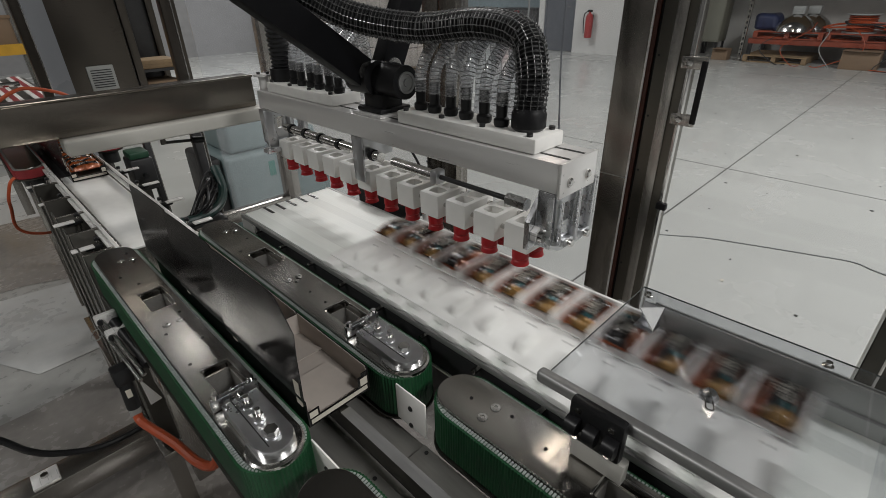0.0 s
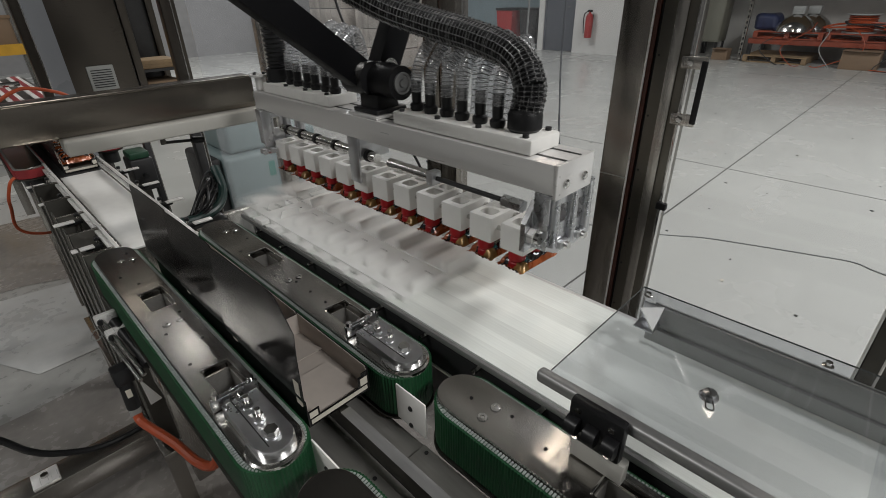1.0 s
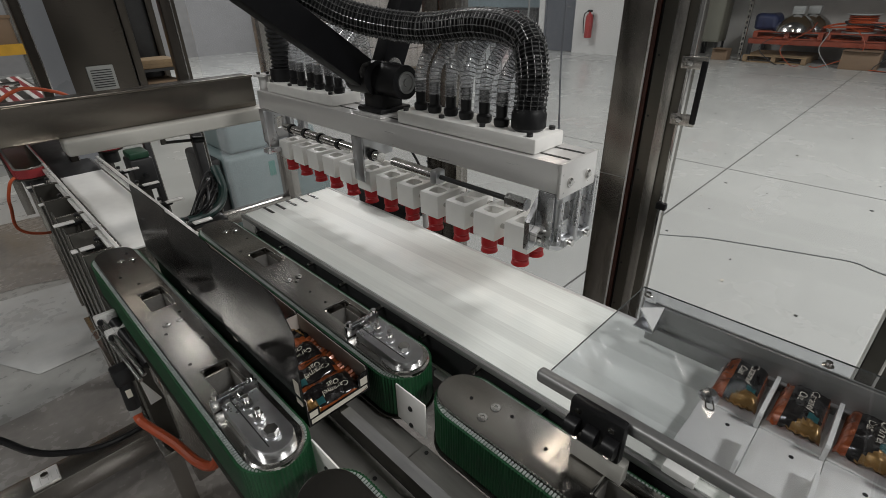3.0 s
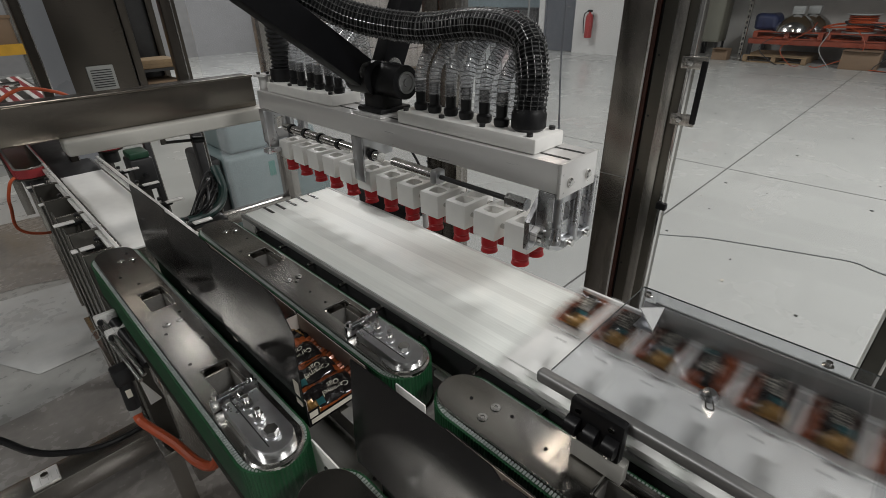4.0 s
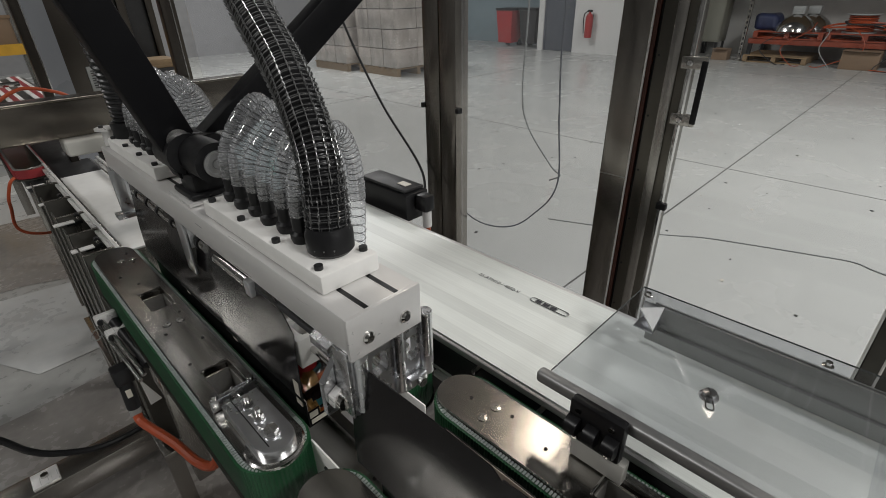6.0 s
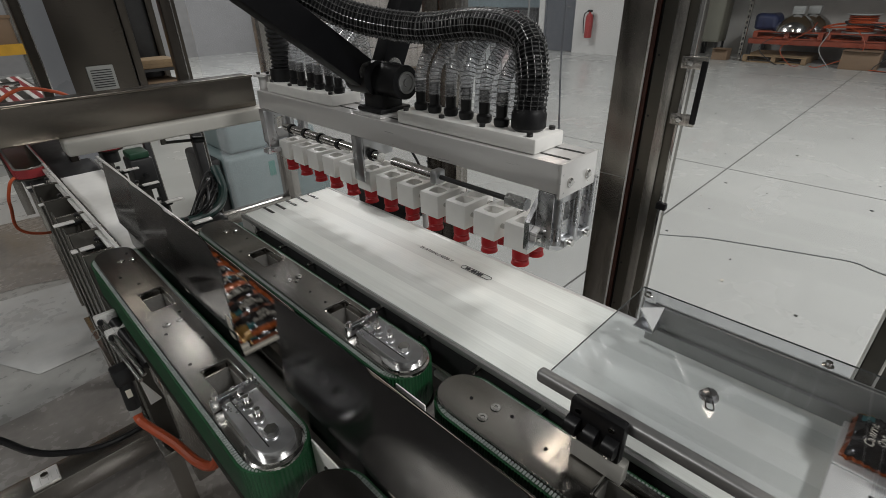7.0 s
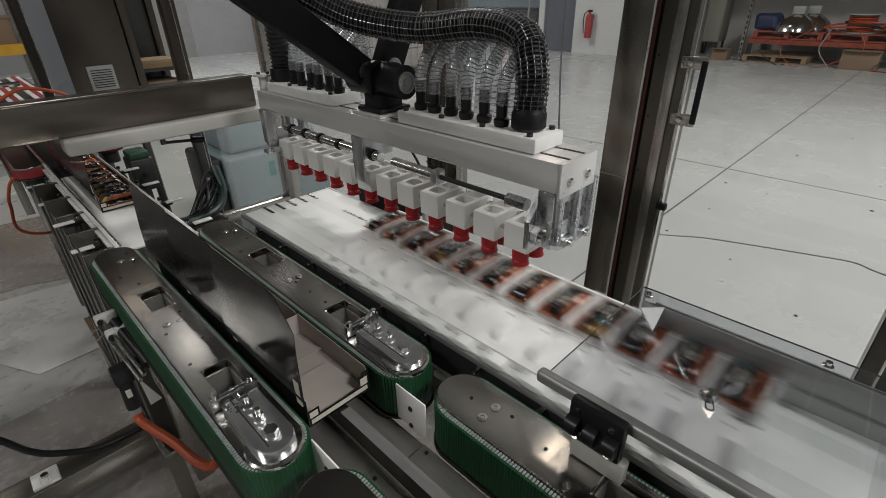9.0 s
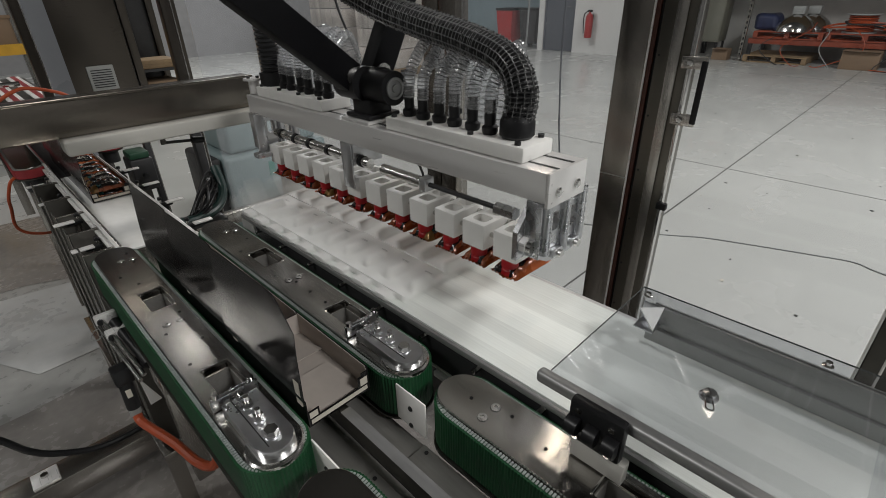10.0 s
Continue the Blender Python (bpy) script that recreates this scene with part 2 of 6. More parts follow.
def cut_holes(ob, cutters):
    """Cuts the cutter boxes out of a mesh object for good."""
    for lo, hi, bev in cutters:
        me = finish(block(lo, hi, bev), 0)
        c = bpy.data.objects.new("cutter", me)
        scene.collection.objects.link(c)
        c.parent = ob.parent
        c.matrix_basis = ob.matrix_basis
        mod = ob.modifiers.new("cut", "BOOLEAN")
        mod.object, mod.operation, mod.solver = c, "DIFFERENCE", "EXACT"
        dg = bpy.context.evaluated_depsgraph_get()
        dg.update()
        got = bpy.data.meshes.new_from_object(ob.evaluated_get(dg))
        ob.modifiers.clear()
        ob.data = got
        bpy.data.objects.remove(c)
    for p in ob.data.polygons:
        p.use_smooth = False


def hexbolt(at, r=0.005, h=0.004, axis=(0, 0, 1)):
    return rod(at, Vector(at) + Vector(axis) * h, r, 6)
# ---- the hall ----
X0, X1, Y0, Y1, TOP = -5.0, 13.0, -7.0, 14.0, 5.9
tagged(part("floor", block((X0, Y0, -0.2), (X1, Y1, 0)), FLOOR), "sealed pale grey concrete hall floor with saw-cut joints", "floor", kind="structure")
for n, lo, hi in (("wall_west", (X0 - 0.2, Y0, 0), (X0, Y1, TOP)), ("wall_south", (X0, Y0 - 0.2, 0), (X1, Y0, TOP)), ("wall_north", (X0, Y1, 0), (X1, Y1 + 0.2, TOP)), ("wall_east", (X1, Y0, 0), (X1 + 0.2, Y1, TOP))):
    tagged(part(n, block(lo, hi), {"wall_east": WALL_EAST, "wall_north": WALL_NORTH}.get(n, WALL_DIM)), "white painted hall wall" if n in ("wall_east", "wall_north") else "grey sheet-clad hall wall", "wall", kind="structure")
tagged(part("ceiling", block((X0, Y0, TOP), (X1, Y1, TOP + 0.1)), CEIL), "dark sheet-metal hall ceiling", "ceiling", kind="structure")
# saw-cut joints, thin dark strips in the slab
SAW = surface("dark joint filler", (0.09, 0.09, 0.085), 0.8, 0, 0.3, 30)
for i, jx in enumerate((-1.1, 4.49, 10.2)):
    tagged(part("floor_joint", block((jx - 0.004, Y0, 0.0), (jx + 0.004, Y1, 0.0015)), SAW), "dark saw-cut joint in the floor", "floor joint", kind="structure")
for jy in (-4.0, 1.06, 6.1):
    tagged(part("floor_joint", block((X0, jy - 0.005, 0.0), (X1, jy + 0.005, 0.0017)), SAW), "dark saw-cut joint in the floor", "floor joint", kind="structure")


# partition of offices at the back of the hall, with grey doors and an open bay
def partition():
    wx = 11.3
    for n, ya, yb, za in (("wall_1", 5.55, 6.75, 0), ("wall_2", 7.62, 7.78, 0), ("wall_3", 4.62, 5.05, 0), ("wall_4", 4.62, 12.0, 2.5)):
        zb = 3.6
        tagged(part(n, block((wx, ya, za), (wx + 0.15, yb, zb if za else 2.5)), WALL), "white painted partition wall", "wall", kind="structure")
    tagged(part("wall_5", block((wx + 0.15, 4.62, 0), (X1, 4.74, 3.6)), WALL), "white painted partition end wall", "wall", kind="structure")
    for k, (ya, yb) in enumerate(((6.75, 7.62), (4.9, 5.55))):
        d = thing(f"door_{k + 1}", "closed grey painted door in the white partition", "door", kind="structure", at=(wx + 0.05, ya, 0))
        leaf = part("leaf", block((0, 0.04, 0.01), (0.045, yb - ya - 0.04, 2.04), 0.003), GREYDOOR, d)
        part("frame", block((-0.02, 0, 0), (0.07, 0.04, 2.09), 0.003, block((-0.02, yb - ya - 0.04, 0), (0.07, yb - ya, 2.09), 0.003, block((-0.02, 0.04, 2.05), (0.07, yb - ya - 0.04, 2.09), 0.003))), GREYDOOR, d)
        part("handle", rod((-0.05, 0.12, 1.0), (-0.05, 0.24, 1.0), 0.01, 10, rod((-0.05, 0.12, 1.0), (0.0, 0.12, 1.0), 0.009, 10)), BRIGHT, d)
        part("lintel", block((-0.05, 0, 2.1), (0.1, yb - ya, 2.5)), WALL, d)
    # the open bay, a dim blue-grey recess
    BAYBLUE = surface("dim blue-grey bay lining", (0.24, 0.32, 0.35), 0.7, 0, 0.1, 5)
    tagged(part("wall_6", block((wx + 1.2, 7.78, 0), (wx + 1.3, 12.0, 2.5)), BAYBLUE), "blue-grey lining wall of a bay", "wall", kind="structure")
    tagged(part("wall_7", block((wx + 0.15, 11.9, 0), (wx + 1.2, 12.0, 2.5)), BAYBLUE), "blue-grey lining wall of a bay", "wall", kind="structure")


partition()


def extinguisher():
    t = thing("fire_extinguisher", "red fire extinguisher hung on the white wall", "fire extinguisher", at=(11.17, 6.28, 0.35))
    part("cylinder", lathe([(0.0, 0), (0.075, 0.005), (0.085, 0.03), (0.085, 0.44), (0.06, 0.5), (0.025, 0.53), (0.025, 0.56), (0, 0.56)]), REDP, t)
    part("valve", block((-0.02, -0.06, 0.55), (0.02, 0.05, 0.6), 0.005), BLACK, t)
    part("hose", sweep(spline([(0, 0.05, 0.58), (-0.03, 0.12, 0.5), (-0.04, 0.12, 0.3), (-0.04, 0.1, 0.1)], 14), 0.012, 8), BLACK, t)
    part("bracket", block((0.08, -0.03, 0.2), (0.13, 0.03, 0.5)), BLACK, t)


extinguisher()


def wheelie_bin(x, y, mat, label):
    t = thing("wheelie_bin", label, "bin", at=(x, y, 0))
    bm = bmesh.new()
    bmesh.ops.create_cone(bm, cap_ends=True, segments=4, radius1=0.3, radius2=0.38, depth=0.8, matrix=Matrix.Translation((0, 0, 0.5)) @ Matrix.Rotation(radians(45), 4, "Z"))
    part("body", bm, mat, t)
    part("lid", block((-0.3, -0.29, 0.9), (0.3, 0.29, 0.96), 0.02), BLACK, t)
    for s in (-0.2, 0.2):
        part("wheel", rod((0.22, s - 0.03, 0.1), (0.22, s + 0.03, 0.1), 0.1, 16), BLACK, t)


wheelie_bin(11.7, 9.0, REDP, "red wheelie bin with a dark lid in the bay")
wheelie_bin(11.8, 8.3, DARK, "dark grey wheelie bin in the bay")


def wrapped_pallet(x, y):
    t = thing("wrapped_pallet", "pallet of brown cartons in shiny stretch wrap", "wrapped pallet", at=(x, y, 0))
    base = bmesh.new()
    for k in range(7):
        block((-0.55, -0.58 + k * 0.18, 0.12), (0.55, -0.47 + k * 0.18, 0.14), 0.002, base)
    for s in (-0.5, 0, 0.5):
        block((s - 0.04, -0.58, 0.0), (s + 0.04, 0.58, 0.12), 0, base)
    part("pallet", base, TIMBER, t)
    rng = random.Random(3)
    for z in range(5):
        for i in range(2):
            for j in range(3):
                j0 = rng.uniform(-0.008, 0.008)
                part("carton", block((-0.54 + i * 0.54, -0.57 + j * 0.38 + j0, 0.145 + z * 0.33), (-0.54 + i * 0.54 + 0.53, -0.57 + j * 0.38 + 0.37 + j0, 0.145 + z * 0.33 + 0.32), 0.01), FILM_WRAP, t)


wrapped_pallet(6.55, 7.75)
wrapped_pallet(6.4, 9.1)


def slatted_pallet(x, y, z, mat, label, w=1.16, rz=0.0):
    t = thing("pallet", label, "pallet", "pallets by the wall", at=(x, y, z))
    t.rotation_euler[2] = radians(rz)
    top = finish(block((-w / 2, -0.05, 0.115), (w / 2, 0.05, 0.135), 0.002), 0)
    for k in range(7):
        part("board", top, mat, t, at=(0, -0.52 + k * 0.173, 0))
    bear = finish(block((-0.04, -0.58, 0.02), (0.04, 0.58, 0.115), 0.002), 0)
    for s in (-w / 2 + 0.04, 0, w / 2 - 0.04):
        part("bearer", bear, mat, t, at=(s, 0, 0))
    low = finish(block((-w / 2, -0.05, 0.0), (w / 2, 0.05, 0.02), 0.002), 0)
    for k in (-0.5, 0, 0.5):
        part("board", low, mat, t, at=(0, k, 0))


def store_corner():
    # red pallets on a low rack, bare pallet beneath, wire spools and lamp hoods on top
    slatted_pallet(12.35, 2.5, 0.0, TIMBER, "bare timber pallet on the floor under a rack", 1.1, 90)
    for k, yy in enumerate((2.4, 1.2, 0.0)):
        slatted_pallet(12.4, yy, 0.44, PALLET_RED, "orange-red painted timber pallet raised on a rack", 1.16, 90)
    rack = thing("pallet_rack", "orange steel rack under the red pallets, with an added shading deck", "rack", at=(12.4, 1.2, 0))
    for sx in (-0.5, 0.5):
        part("beam", block((sx - 0.03, -1.85, 0.34), (sx + 0.03, 1.85, 0.44), 0.004), PALLET_RED, rack)
        for sy in (-1.8, 0, 1.8):
            part("upright", block((sx - 0.035, sy - 0.035, 0), (sx + 0.035, sy + 0.035, 0.34)), DARK, rack)
    post = thing("shelf_upright", "perforated galvanised shelving upright", "shelf upright", at=(11.9, 3.15, 0))
    up = part("upright", block((-0.03, -0.03, 0), (0.03, 0.03, 2.6)), STEEL, post)
    for k in range(24):
        part("slot", block((-0.033, -0.012, 0.1 + k * 0.1), (-0.0305, 0.012, 0.15 + k * 0.1)), BLACK, post)
    hood = thing("lamp_hood", "polished aluminium high-bay lamp hood lying on a pallet", "lamp hood", at=(12.1, 2.35, 0.575))
    part("shade", lathe([(0.36, 0.0), (0.34, 0.08), (0.27, 0.18), (0.16, 0.26), (0.09, 0.30), (0.0, 0.31)], 32), BRIGHT, hood)
    part("ballast", block((-0.09, -0.1, 0.30), (0.09, 0.1, 0.44), 0.01), GREY, hood)
    copy_thing(hood, pose(12.35, 2.15, 0.575))
    sack = thing("sack", "dark blue printed sack lying on a pallet", "sack", at=(12.2, 2.85, 0.575))
    bm = block((-0.2, -0.22, 0), (0.2, 0.22, 0.3), 0.09, seg=4)
    for v in bm.verts:
        v.co += noise.noise_vector(v.co * 6) * 0.04
        v.co.z = max(0, v.co.z)
    part("bag", bm, BLUE, sack)
    for k, (x, y, m, r) in enumerate(((12.15, 1.35, ORANGE, 0.26), (12.3, 0.75, ORANGE, 0.3), (12.2, 0.1, DARK, 0.3))):
        sp = thing("cable_spool", "wire spool wound with " + ("orange cable" if m is ORANGE else "dark grey cable"), "cable spool", at=(x, y, 0.575))
        part("flange", rod((0, 0, 0), (0, 0, 0.02), r, 28), TIMBER if k else GREY, sp)
        part("flange", rod((0, 0, 0.3), (0, 0, 0.32), r, 28), GREY, sp)
        for q in range(7):
            part("winding", lathe([(0.1, 0.02 + q * 0.04), (r * 0.8, 0.025 + q * 0.04), (r * 0.85, 0.04 + q * 0.04), (r * 0.8, 0.055 + q * 0.04), (0.1, 0.06 + q * 0.04)], 28), m, sp)
    # tall uprights and a deck above the view, added to shade the pallets
    for sy in (-2.6, 3.0):
        for sx in (-0.55, 0.5):
            part("upright", block((sx - 0.04, sy - 0.04, 0), (sx + 0.04, sy + 0.04, 2.6)), DARK, rack)
    part("deck", block((-0.7, -3.0, 1.62), (0.58, 3.2, 1.70)), TIMBER, rack)
    rng = random.Random(8)
    for k in range(9):
        c = thing("loose_cable", "loose coil of orange cable thrown over the pallets", "cable", at=(12.0, 0.4 + 0.28 * k, 0.6 if k < 5 else 0.42))
        pts = [(rng.uniform(-0.15, 0.15), 0.35 * math.sin(a * 1.3 + k), 0.03 + rng.uniform(0, 0.14 if k < 5 else 0.03)) for a in range(7)]
        part("strand", sweep(spline(pts, 40), 0.016, 6), ORANGE if k % 3 else DARK, c)
    rng = random.Random(21)
    for k in range(6):
        y0 = 0.6 + 0.4 * k
        c = thing("loose_cable", "loose cord trailing from the pallets to the floor", "cable", at=(11.72, y0, 0))
        hang = [(0.25, 0.3 * rng.uniform(-1, 1), 0.66 + rng.uniform(0, 0.1)), (0.05, 0.2 * rng.uniform(-1, 1), 0.6), (-0.02, 0.25 * rng.uniform(-1, 1), 0.3), (-0.1, 0.3 * rng.uniform(-1, 1), 0.02), (-0.15 + rng.uniform(-0.2, 0.1), 0.6 * rng.uniform(-1, 1), 0.02)]
        part("strand", sweep(spline(hang, 30), 0.008, 6), (ORANGE, DARK, ORANGE, GREY)[k % 4], c)
    for k, (x, y, sx, sy, sz) in enumerate(((11.85, 1.15, 0.4, 0.55, 0.32), (11.9, 3.5, 0.25, 0.3, 0.22), (12.1, 0.25, 0.3, 0.5, 0.3), (12.0, -0.5, 0.3, 0.4, 0.35))):
        t = thing("cardboard_box", "small brown cardboard box on the floor", "box", at=(x, y, 0))
        part("carton", block((-sx / 2, -sy / 2, 0), (sx / 2, sy / 2, sz), 0.006), BROWN, t)
        part("flap", block((-sx / 2 - 0.08, -sy / 2, sz - 0.004), (-sx / 2, sy / 2, sz + 0.001)), BROWN, t)
    cab = thing("tall_cabinet", "tall olive-grey metal cabinet standing by the wall", "cabinet", at=(12.5, 4.05, 0))
    part("body", block((-0.25, -0.32, 0.3), (0.25, 0.32, 2.2), 0.01), surface("olive grey paint", (0.20, 0.20, 0.16), 0.5, 0, 0.12, 10), cab)
    for sx in (-0.22, 0.22):
        for sy in (-0.28, 0.28):
            part("leg", block((sx - 0.02, sy - 0.02, 0), (sx + 0.02, sy + 0.02, 0.3)), DARK, cab)
    part("door", block((-0.262, -0.3, 0.34), (-0.25, 0.3, 2.16), 0.003), surface("olive grey door paint", (0.22, 0.22, 0.18), 0.45, 0, 0.1, 10), cab)


store_corner()


def litter():
    rng = random.Random(12)
    for k in range(64):
        x, y = rng.uniform(1.6, 7.5), rng.uniform(-0.6, 3.4)
        t = thing("floor_scrap", "tiny scrap of packaging on the floor" if k % 3 else "small dark chip on the floor", "scrap", "scraps on the floor", at=(x, y, 0))
        s = rng.uniform(0.004, 0.016)
        pts = [(s * (0.7 + 0.5 * rng.random()) * math.cos(a), s * (0.5 + 0.5 * rng.random()) * math.sin(a)) for a in (0.3, 1.5, 2.6, 3.9, 5.2)]
        part("scrap", outline(pts, 0.0005, 0.003), DARK if k % 4 else CREAM, t)


litter()
# ---- the machine: guarding, belt deck, carton line ----
DECK = 0.92
PITCH = 0.063


def guard_frame():
    gx = 0.95
    post = thing("guard_post", "brushed stainless guard post with door jamb and handle", "guard post", at=(gx, 0.329, 0))
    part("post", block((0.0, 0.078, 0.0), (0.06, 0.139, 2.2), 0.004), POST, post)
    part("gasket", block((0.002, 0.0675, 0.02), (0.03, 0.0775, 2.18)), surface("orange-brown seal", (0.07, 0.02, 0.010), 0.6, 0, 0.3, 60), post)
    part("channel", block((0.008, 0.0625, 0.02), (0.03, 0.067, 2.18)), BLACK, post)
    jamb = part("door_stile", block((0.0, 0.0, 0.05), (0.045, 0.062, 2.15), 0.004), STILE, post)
    part("rib", block((-0.006, 0.016, 0.06), (0.0, 0.036, 2.14), 0.002), STEEL, jamb)
    part("rib", block((-0.004, -0.006, 0.06), (0.01, 0.0, 2.14), 0.001), BRIGHT, jamb)
    h = part("door_handle", block((-0.014, -0.037, 1.158), (-0.009, -0.026, 1.267), 0.003), BLACK, post, "black flat bow handle on steel lugs")
    for z in (1.262, 1.163):
        part("lug", block((-0.0088, -0.034, z - 0.011), (-0.003, 0.010, z + 0.011), 0.002), STEEL, h)
        part("screw", lathe([(0.0062, 0), (0.0062, 0.002), (0.004, 0.004), (0, 0.004)], 14, at=(-0.0088, -0.006, z), axis=(-1, 0, 0)), BRIGHT, h)
    part("stop", block((-0.012, -0.018, 0.981), (0.0, 0.003, 0.996), 0.003), BLACK, post)
    part("seam", block((-0.0012, 0.0785, 1.026), (-0.0002, 0.1385, 1.0272)), BAR, post, "fine weld seam")
    part("bead", block((-0.003, 0.0755, 0.05), (0.002, 0.0785, 2.15), 0.0008), RAIL, post, "bright trim bead beside the seal")
    for k in range(9):
        part("rivet", rod((-0.001, 0.055, 0.5 + k * 0.11), (0.0025, 0.055, 0.5 + k * 0.11), 0.0022, 8), DARK, post)
    b = thing("guard_post", "twin stainless guard post with black panel clips", "guard post", at=(gx, 0.90, 0))
    part("post", block((0, 0.062, 0), (0.05, 0.122, 2.2), 0.004), POST, b)
    part("post", block((0, 0.0, 0), (0.05, 0.06, 2.2), 0.004), POST, b)
    for y in (-0.012, 0.122):
        part("clip", block((-0.004, y, 1.09), (0.014, y + 0.012, 1.104), 0.002), BLACK, b)
    c = thing("guard_post", "stainless guard post of the next panel", "guard post", at=(gx, -0.160, 0))
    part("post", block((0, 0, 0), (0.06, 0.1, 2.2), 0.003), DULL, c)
    # second block added beside it to keep a lamp's reflection off the cover
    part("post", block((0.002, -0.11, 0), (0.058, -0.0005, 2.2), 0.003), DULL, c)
    part("rib", block((0.0, 0.1003, 0.0), (0.02, 0.1045, 2.2), 0.001), RAIL, c)
    part("rib", block((-0.003, 0.072, 0.0), (-0.0003, 0.076, 2.2), 0.0008), RAIL, c)
    for n, ya, yb in (("guard_panel", -0.054, 0.342), ("guard_panel", 0.470, 0.898), ("guard_panel", 1.024, 1.95)):
        p = thing("guard_window", "clear polycarbonate guard window between stainless posts", "guard window", "guard windows", at=(gx + 0.02, ya, 0.15))
        part("pane", block((0, 0, 0), (0.006, yb - ya, 1.95)), PC if ya < 0 else PC_HAZY, p).visible_shadow = False
        part("bottom_trim", block((-0.004, 0, -0.02), (0.01, yb - ya, 0)), STEEL, p)
    # the far end of the guard
    f = thing("guard_post", "stainless corner guard post at the far end", "guard post", at=(0.95, 1.95, 0))
    part("post", block((0, 0, 0), (0.06, 0.06, 2.2), 0.004), STEEL, f)
    s = thing("guard_rail", "stainless sill rail at the far end of the guard", "guard rail", at=(0.3, 1.95, 0.52))
    part("rail", block((0, 0, 0), (0.66, 0.05, 0.05), 0.003), STEEL, s)
    p = thing("guard_window", "clear polycarbonate end window of the guard", "guard window", "guard windows", at=(0.705, 1.972, 0.57))
    part("pane", block((0, 0, 0), (0.245, 0.006, 1.53)), PC_HAZY, p).visible_shadow = False
    part("bottom_trim", block((0, -0.002, -0.012), (0.245, 0.008, 0)), STEEL, p)


guard_frame()


def cross_beam():
    t = thing("cross_beam", "heavy brushed stainless cross beam with a white plastic guide below", "machine beam", at=(0, 1.35, 0))
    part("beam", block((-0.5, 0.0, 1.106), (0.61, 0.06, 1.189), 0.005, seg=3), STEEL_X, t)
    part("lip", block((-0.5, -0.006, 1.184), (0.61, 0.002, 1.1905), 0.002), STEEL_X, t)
    bm = block((0.145, -0.032, 1.070), (0.66, 0.03, 1.1055), 0.007, seg=3)
    part("guide", bm, GUIDE, t, "white plastic guide with rounded edges")
    for x in (0.2, 0.55):
        part("hanger", block((x, 0.031, 1.07), (x + 0.04, 0.04, 1.105), 0.002), ALU, t)
    for x in (-0.45,):
        part("leg", block((x, 0.012, 0.0), (x + 0.027, 0.04, 1.106), 0.003), DULL, t)


cross_beam()


